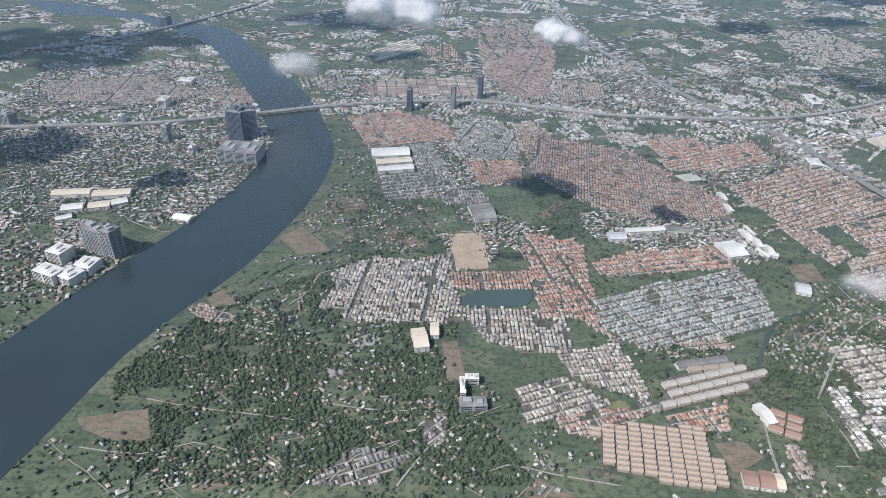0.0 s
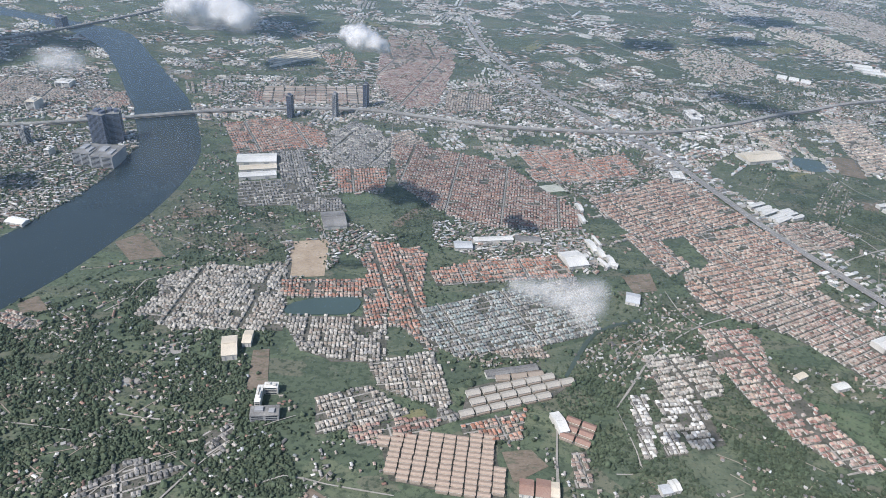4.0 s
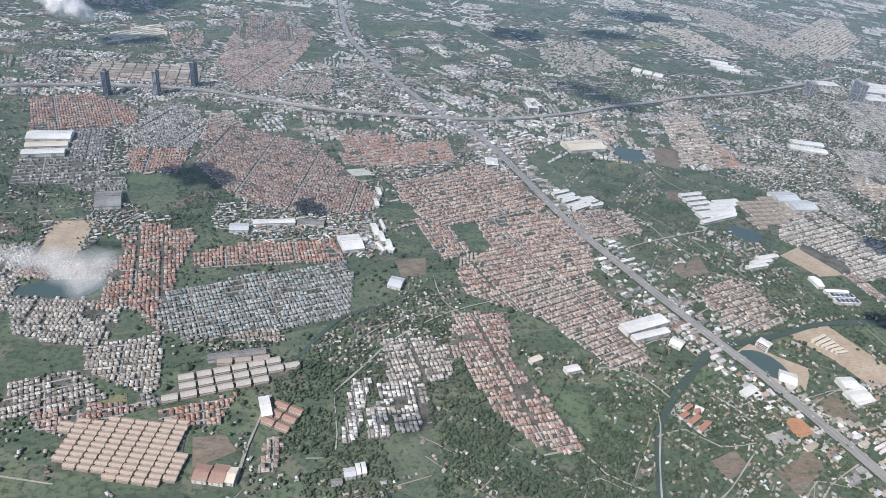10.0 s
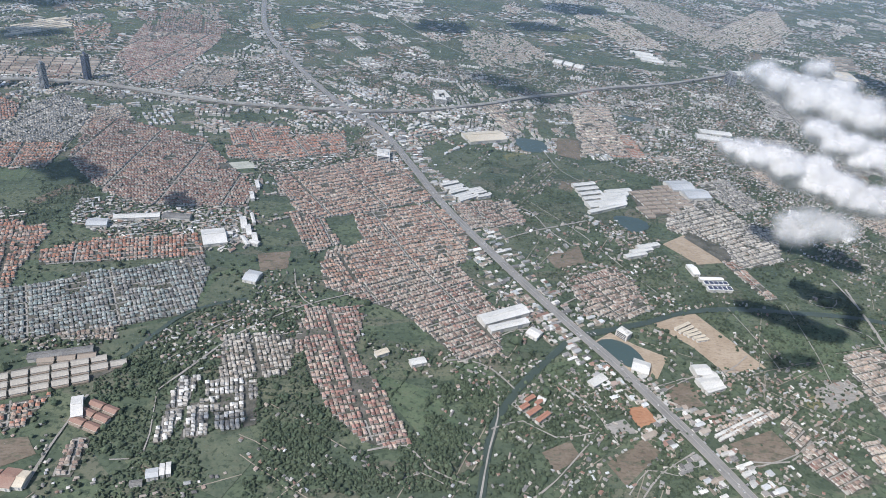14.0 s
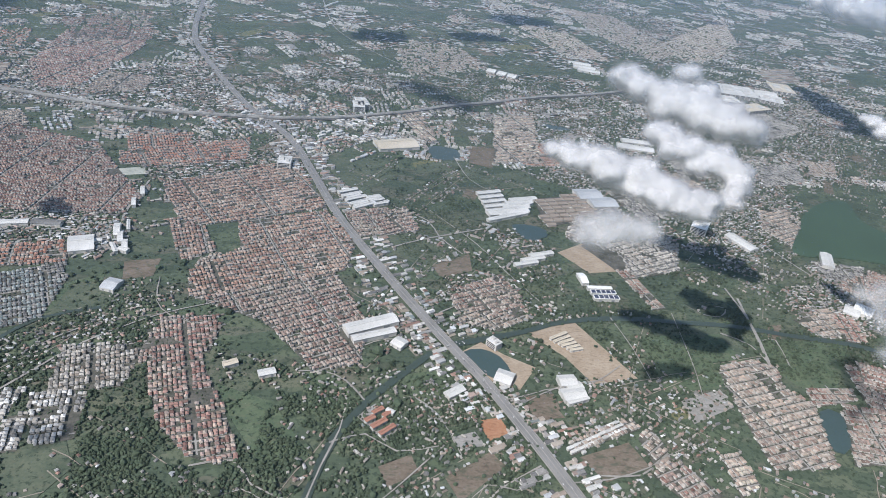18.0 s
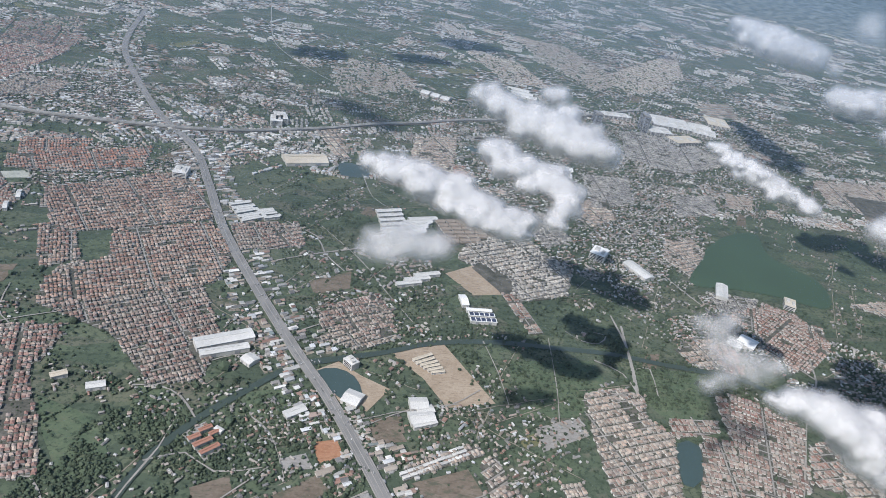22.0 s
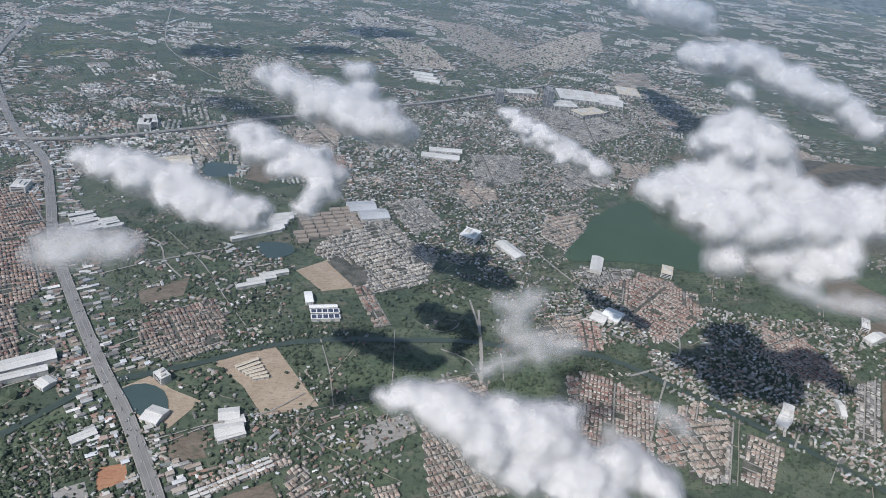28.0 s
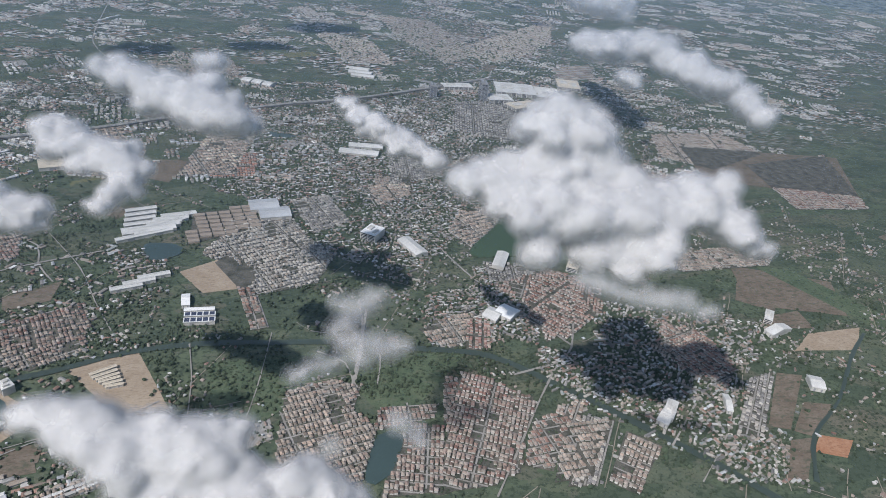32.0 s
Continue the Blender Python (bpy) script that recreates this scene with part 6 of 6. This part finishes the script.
def billows(lobes, big):
    """One rough skin round many lobes, softened and ruffled."""
    vs = np.concatenate([ICO_V * (r, r, r * 0.8) + (x, y, z) for x, y, z, r in lobes])
    fs = np.concatenate([ICO_F + k * len(ICO_V) for k in range(len(lobes))])
    rough = new("rough_body", mesh("rough_body", vs, fs, [], smooth=True))
    melt = rough.modifiers.new("melt", "REMESH")
    melt.mode, melt.voxel_size = "VOXEL", big * 0.22
    soft = rough.modifiers.new("soft", "SMOOTH")
    soft.iterations, soft.factor = 4, 0.5
    for name, scale, strength in (("billow", 0.9, 0.5), ("ruffle", 0.35, 0.16)):
        tex = bpy.data.textures.new(name, "CLOUDS")
        tex.noise_scale, tex.noise_depth = big * scale, 3
        push = rough.modifiers.new(name, "DISPLACE")
        push.texture, push.strength, push.mid_level, push.texture_coords = tex, big * strength, 0.5, "LOCAL"
    return rough


def skin_of(rough):
    """The finished skin of a rough body: its vertices, normals and faces."""
    done = bpy.data.meshes.new_from_object(rough.evaluated_get(bpy.context.evaluated_depsgraph_get()))
    v, n = np.empty(3 * len(done.vertices)), np.empty(3 * len(done.vertices))
    done.vertices.foreach_get("co", v)
    done.vertices.foreach_get("normal", n)
    f = np.array([p.vertices[:] for p in done.polygons])
    bpy.data.meshes.remove(done)
    return v.reshape(-1, 3), n.reshape(-1, 3), f


CLOUDS = []


def cloud(puffs, dens):
    """A cumulus: a billowing body inside thin ragged skins of mist that grow sparser outwards; a wisp has the skins alone."""
    thick = dens > 0.65
    chain = []
    for a, b in zip(puffs, puffs[1:]):
        gap = math.dist(a[:3], b[:3])
        steps = 1 + int(gap / (0.8 * (a[3] + b[3]))) if gap < 3.2 * (a[3] + b[3]) else 0
        for s in range(1, steps + 1):
            f = s / (steps + 1)
            chain.append(tuple(p + (q - p) * f + rng.normal(0, 0.08) * a[3] for p, q in zip(a, b)))
    puffs = [*puffs, *chain]
    if thick:
        for x, y, z, r in list(puffs):
            for reach in (0.75, 1.05):
                a = rng.uniform(0, 2 * math.pi)
                puffs.append((x + math.cos(a) * r * reach, y + math.sin(a) * r * reach, z + rng.normal(0, 0.22) * r, r * rng.uniform(0.4, 1.25 - 0.45 * reach)))
    ob = tagged(new("cloud"), "white cumulus cloud with ragged soft edges" if thick else "thin wispy white cloud", "cloud", "clouds")
    puffs = [(x, y, z, r * 1.12) for x, y, z, r in puffs]
    centre = np.mean([p[:3] for p in puffs], 0)
    big = float(np.median([p[3] for p in puffs]))
    lobes = []
    for x, y, z, r in puffs:
        at = np.array((x, y, z)) - centre
        lobes.append((*at, r * 0.72))
        for _ in range(5):
            d = rng.normal(size=3)
            d /= np.linalg.norm(d)
            d[2] = abs(d[2]) * 0.8 if rng.random() < 0.75 else -0.3 * abs(d[2])
            lobes.append((*(at + d * r * rng.uniform(0.3, 0.6)), r * rng.uniform(0.3, 0.5)))
    CLOUDS.append((ob, billows(lobes, big), big, thick, dens, centre))


def clothe(ob, skin, big, thick, dens, centre):
    """Gives a cloud its body and its skins of mist."""
    v, n, f = skin
    if thick:
        part("body", mesh("body", v - n * big * 0.10, f, [CORE], smooth=True), ob)
        skins = ((-0.02, 0.55), (0.06, 0.42), (0.14, 0.3), (0.23, 0.2), (0.34, 0.14))
    elif dens > 0.5:
        skins = ((-0.4, 0.42), (-0.28, 0.42), (-0.16, 0.3), (-0.04, 0.3), (0.08, 0.2), (0.2, 0.2), (0.32, 0.1))
    else:
        skins = ((-0.35, 0.3), (-0.2, 0.2), (-0.05, 0.2), (0.1, 0.14), (0.25, 0.1))
    for off, share in skins:
        part("mist", mesh("mist", v + n * big * off, f, [SKINS[share]], smooth=True), ob, "thin ragged mist")
    ob.matrix_world = Matrix.Translation(centre)


cloud([(826, 556, 242, 15.3), (843, 543, 239, 17.6), (865, 530, 235, 20.0), (883, 511, 229, 21.8), (904, 500, 225, 20.2), (922, 492, 222, 13.0), (899, 575, 247, 11.1)], 1.0)
cloud([(803, 434, 238, 9.4), (818, 424, 235, 11.5), (837, 415, 231, 13.7), (850, 403, 227, 12.1), (854, 389, 220, 9.4), (841, 374, 212, 6.6)], 0.7)
cloud([(716, 396, 235, 8.5), (734, 391, 233, 11.5), (758, 381, 229, 13.8), (780, 370, 224, 15.2), (798, 359, 218, 13.6), (809, 352, 214, 7.5)], 0.8)
cloud([(716, 316, 223, 8.9), (732, 316, 223, 11.9), (749, 313, 222, 10.0), (710, 309, 219, 6.1)], 0.6)
cloud([(1540, 1329, 240, 24), (1535, 1217, 240, 38), (1515, 1099, 240, 32), (1504, 1035, 240, 18)], 1.0)
cloud([(1282, 685, 256, 17.6), (1312, 674, 254, 20.7), (1362, 696, 258, 22.9), (1371, 654, 250, 24.1), (1387, 624, 243, 23.2), (1409, 604, 238, 20.9), (1420, 580, 230, 18.6), (1426, 550, 219, 15.2), (1300, 606, 239, 11.5)], 1.0)
cloud([(1089, 325, 269, 11.6), (1107, 323, 263, 14.6), (1076, 324, 262, 11.7), (1127, 320, 257, 14.8), (1103, 344, 289, 12.0), (1090, 331, 281, 15.2), (1116, 338, 283, 14.0), (1086, 352, 273, 9.1), (1126, 331, 271, 14.3), (1039, 320, 253, 9.8), (1058, 317, 251, 13.9), (1072, 304, 250, 18.6), (1096, 298, 242, 22.2), (1122, 298, 242, 23.2), (1155, 305, 245, 21.6), (1181, 309, 247, 20.3), (1195, 294, 239, 17.2), (1207, 281, 230, 10.2), (1110, 285, 222, 12.2), (1150, 289, 231, 17.5)], 1.2)
cloud([(1084, 242, 234, 7.7), (1106, 234, 229, 7.0), (1131, 231, 227, 9.1), (1148, 226, 222, 6.2)], 0.45)
cloud([(992, 448, 255, 5.6), (1000, 429, 249, 7.8), (1018, 415, 244, 10.1), (1032, 402, 239, 9.4), (1046, 393, 235, 6.4)], 0.7)
cloud([(863, 160, 249, 6.5), (876, 158, 247, 9.5), (892, 152, 242, 10.8), (906, 149, 239, 14.0), (918, 152, 242, 8.8), (892, 145, 234, 9.2), (920, 142, 230, 11.5), (949, 139, 226, 9.7), (907, 140, 228, 7.4)], 1.1)
cloud([(983, 372, 140, 12), (1004, 374, 140, 14), (977, 342, 140, 11), (988, 323, 140, 15), (1010, 321, 140, 11), (962, 308, 140, 10), (947, 299, 140, 8)], 0.5)
cloud([(1491, 1028, 250, 31), (1451, 1052, 250, 18), (1466, 931, 250, 13)], 0.6)
cloud([(979, 174, 218, 6.9), (986, 169, 213, 4.0), (953, 170, 214, 6.0)], 0.3)
cloud([(184, 248, 230, 5.9), (198, 247, 229, 7.9), (212, 245, 228, 10.0), (220, 247, 230, 6.9), (212, 236, 222, 6.2)], 0.5)
cloud([(-118, 474, 252, 9.0), (-101, 470, 252, 10.0)], 0.3)
cloud([(-75, 645, 253, 15.9), (-49, 640, 252, 20.0), (-22, 632, 250, 15.2)], 0.7)
cloud([(84, 582, 253, 8.8), (97, 569, 250, 11.0), (107, 561, 247, 6.1)], 0.8)
cloud([(544, 1112, 250, 31), (587, 1096, 250, 34), (640, 1004, 250, 26)], 0.6)
cloud([(1704, 2378, 255, 44), (1681, 2052, 255, 43), (2353, 2628, 255, 48), (2010, 1518, 255, 41)], 0.6)
# Clouds meant to stay out of view, added for the shadows they cast.
cloud([(-1050, 1210, 245, 75), (-960, 1230, 245, 80), (-890, 1180, 245, 80), (-850, 1120, 245, 45), (-830, 1240, 245, 60), (-740, 1290, 245, 45)], 0.9)
cloud([(-790, 690, 245, 46), (-735, 730, 245, 44), (-850, 680, 245, 36)], 0.9)
cloud([(-460, 1470, 245, 60), (-390, 1460, 245, 70), (-310, 1500, 245, 45)], 0.9)
cloud([(490, 1470, 245, 45), (540, 1480, 245, 40)], 0.9)
cloud([(740, 1550, 245, 40), (790, 1560, 245, 40)], 0.9)
cloud([(-543, 638, 246, 19.9), (-522, 632, 244, 16.1)], 0.9)
cloud([(-300, 1190, 245, 30), (-260, 1200, 245, 24)], 0.9)
cloud([(900, 1800, 245, 60), (970, 1815, 245, 50)], 0.9)

SKIN = [skin_of(piece[1]) for piece in CLOUDS]
for piece in CLOUDS:
    old = piece[1].data
    bpy.data.objects.remove(piece[1])
    bpy.data.meshes.remove(old)
for (ob, _, *rest), skin in zip(CLOUDS, SKIN):
    clothe(ob, skin, *rest)
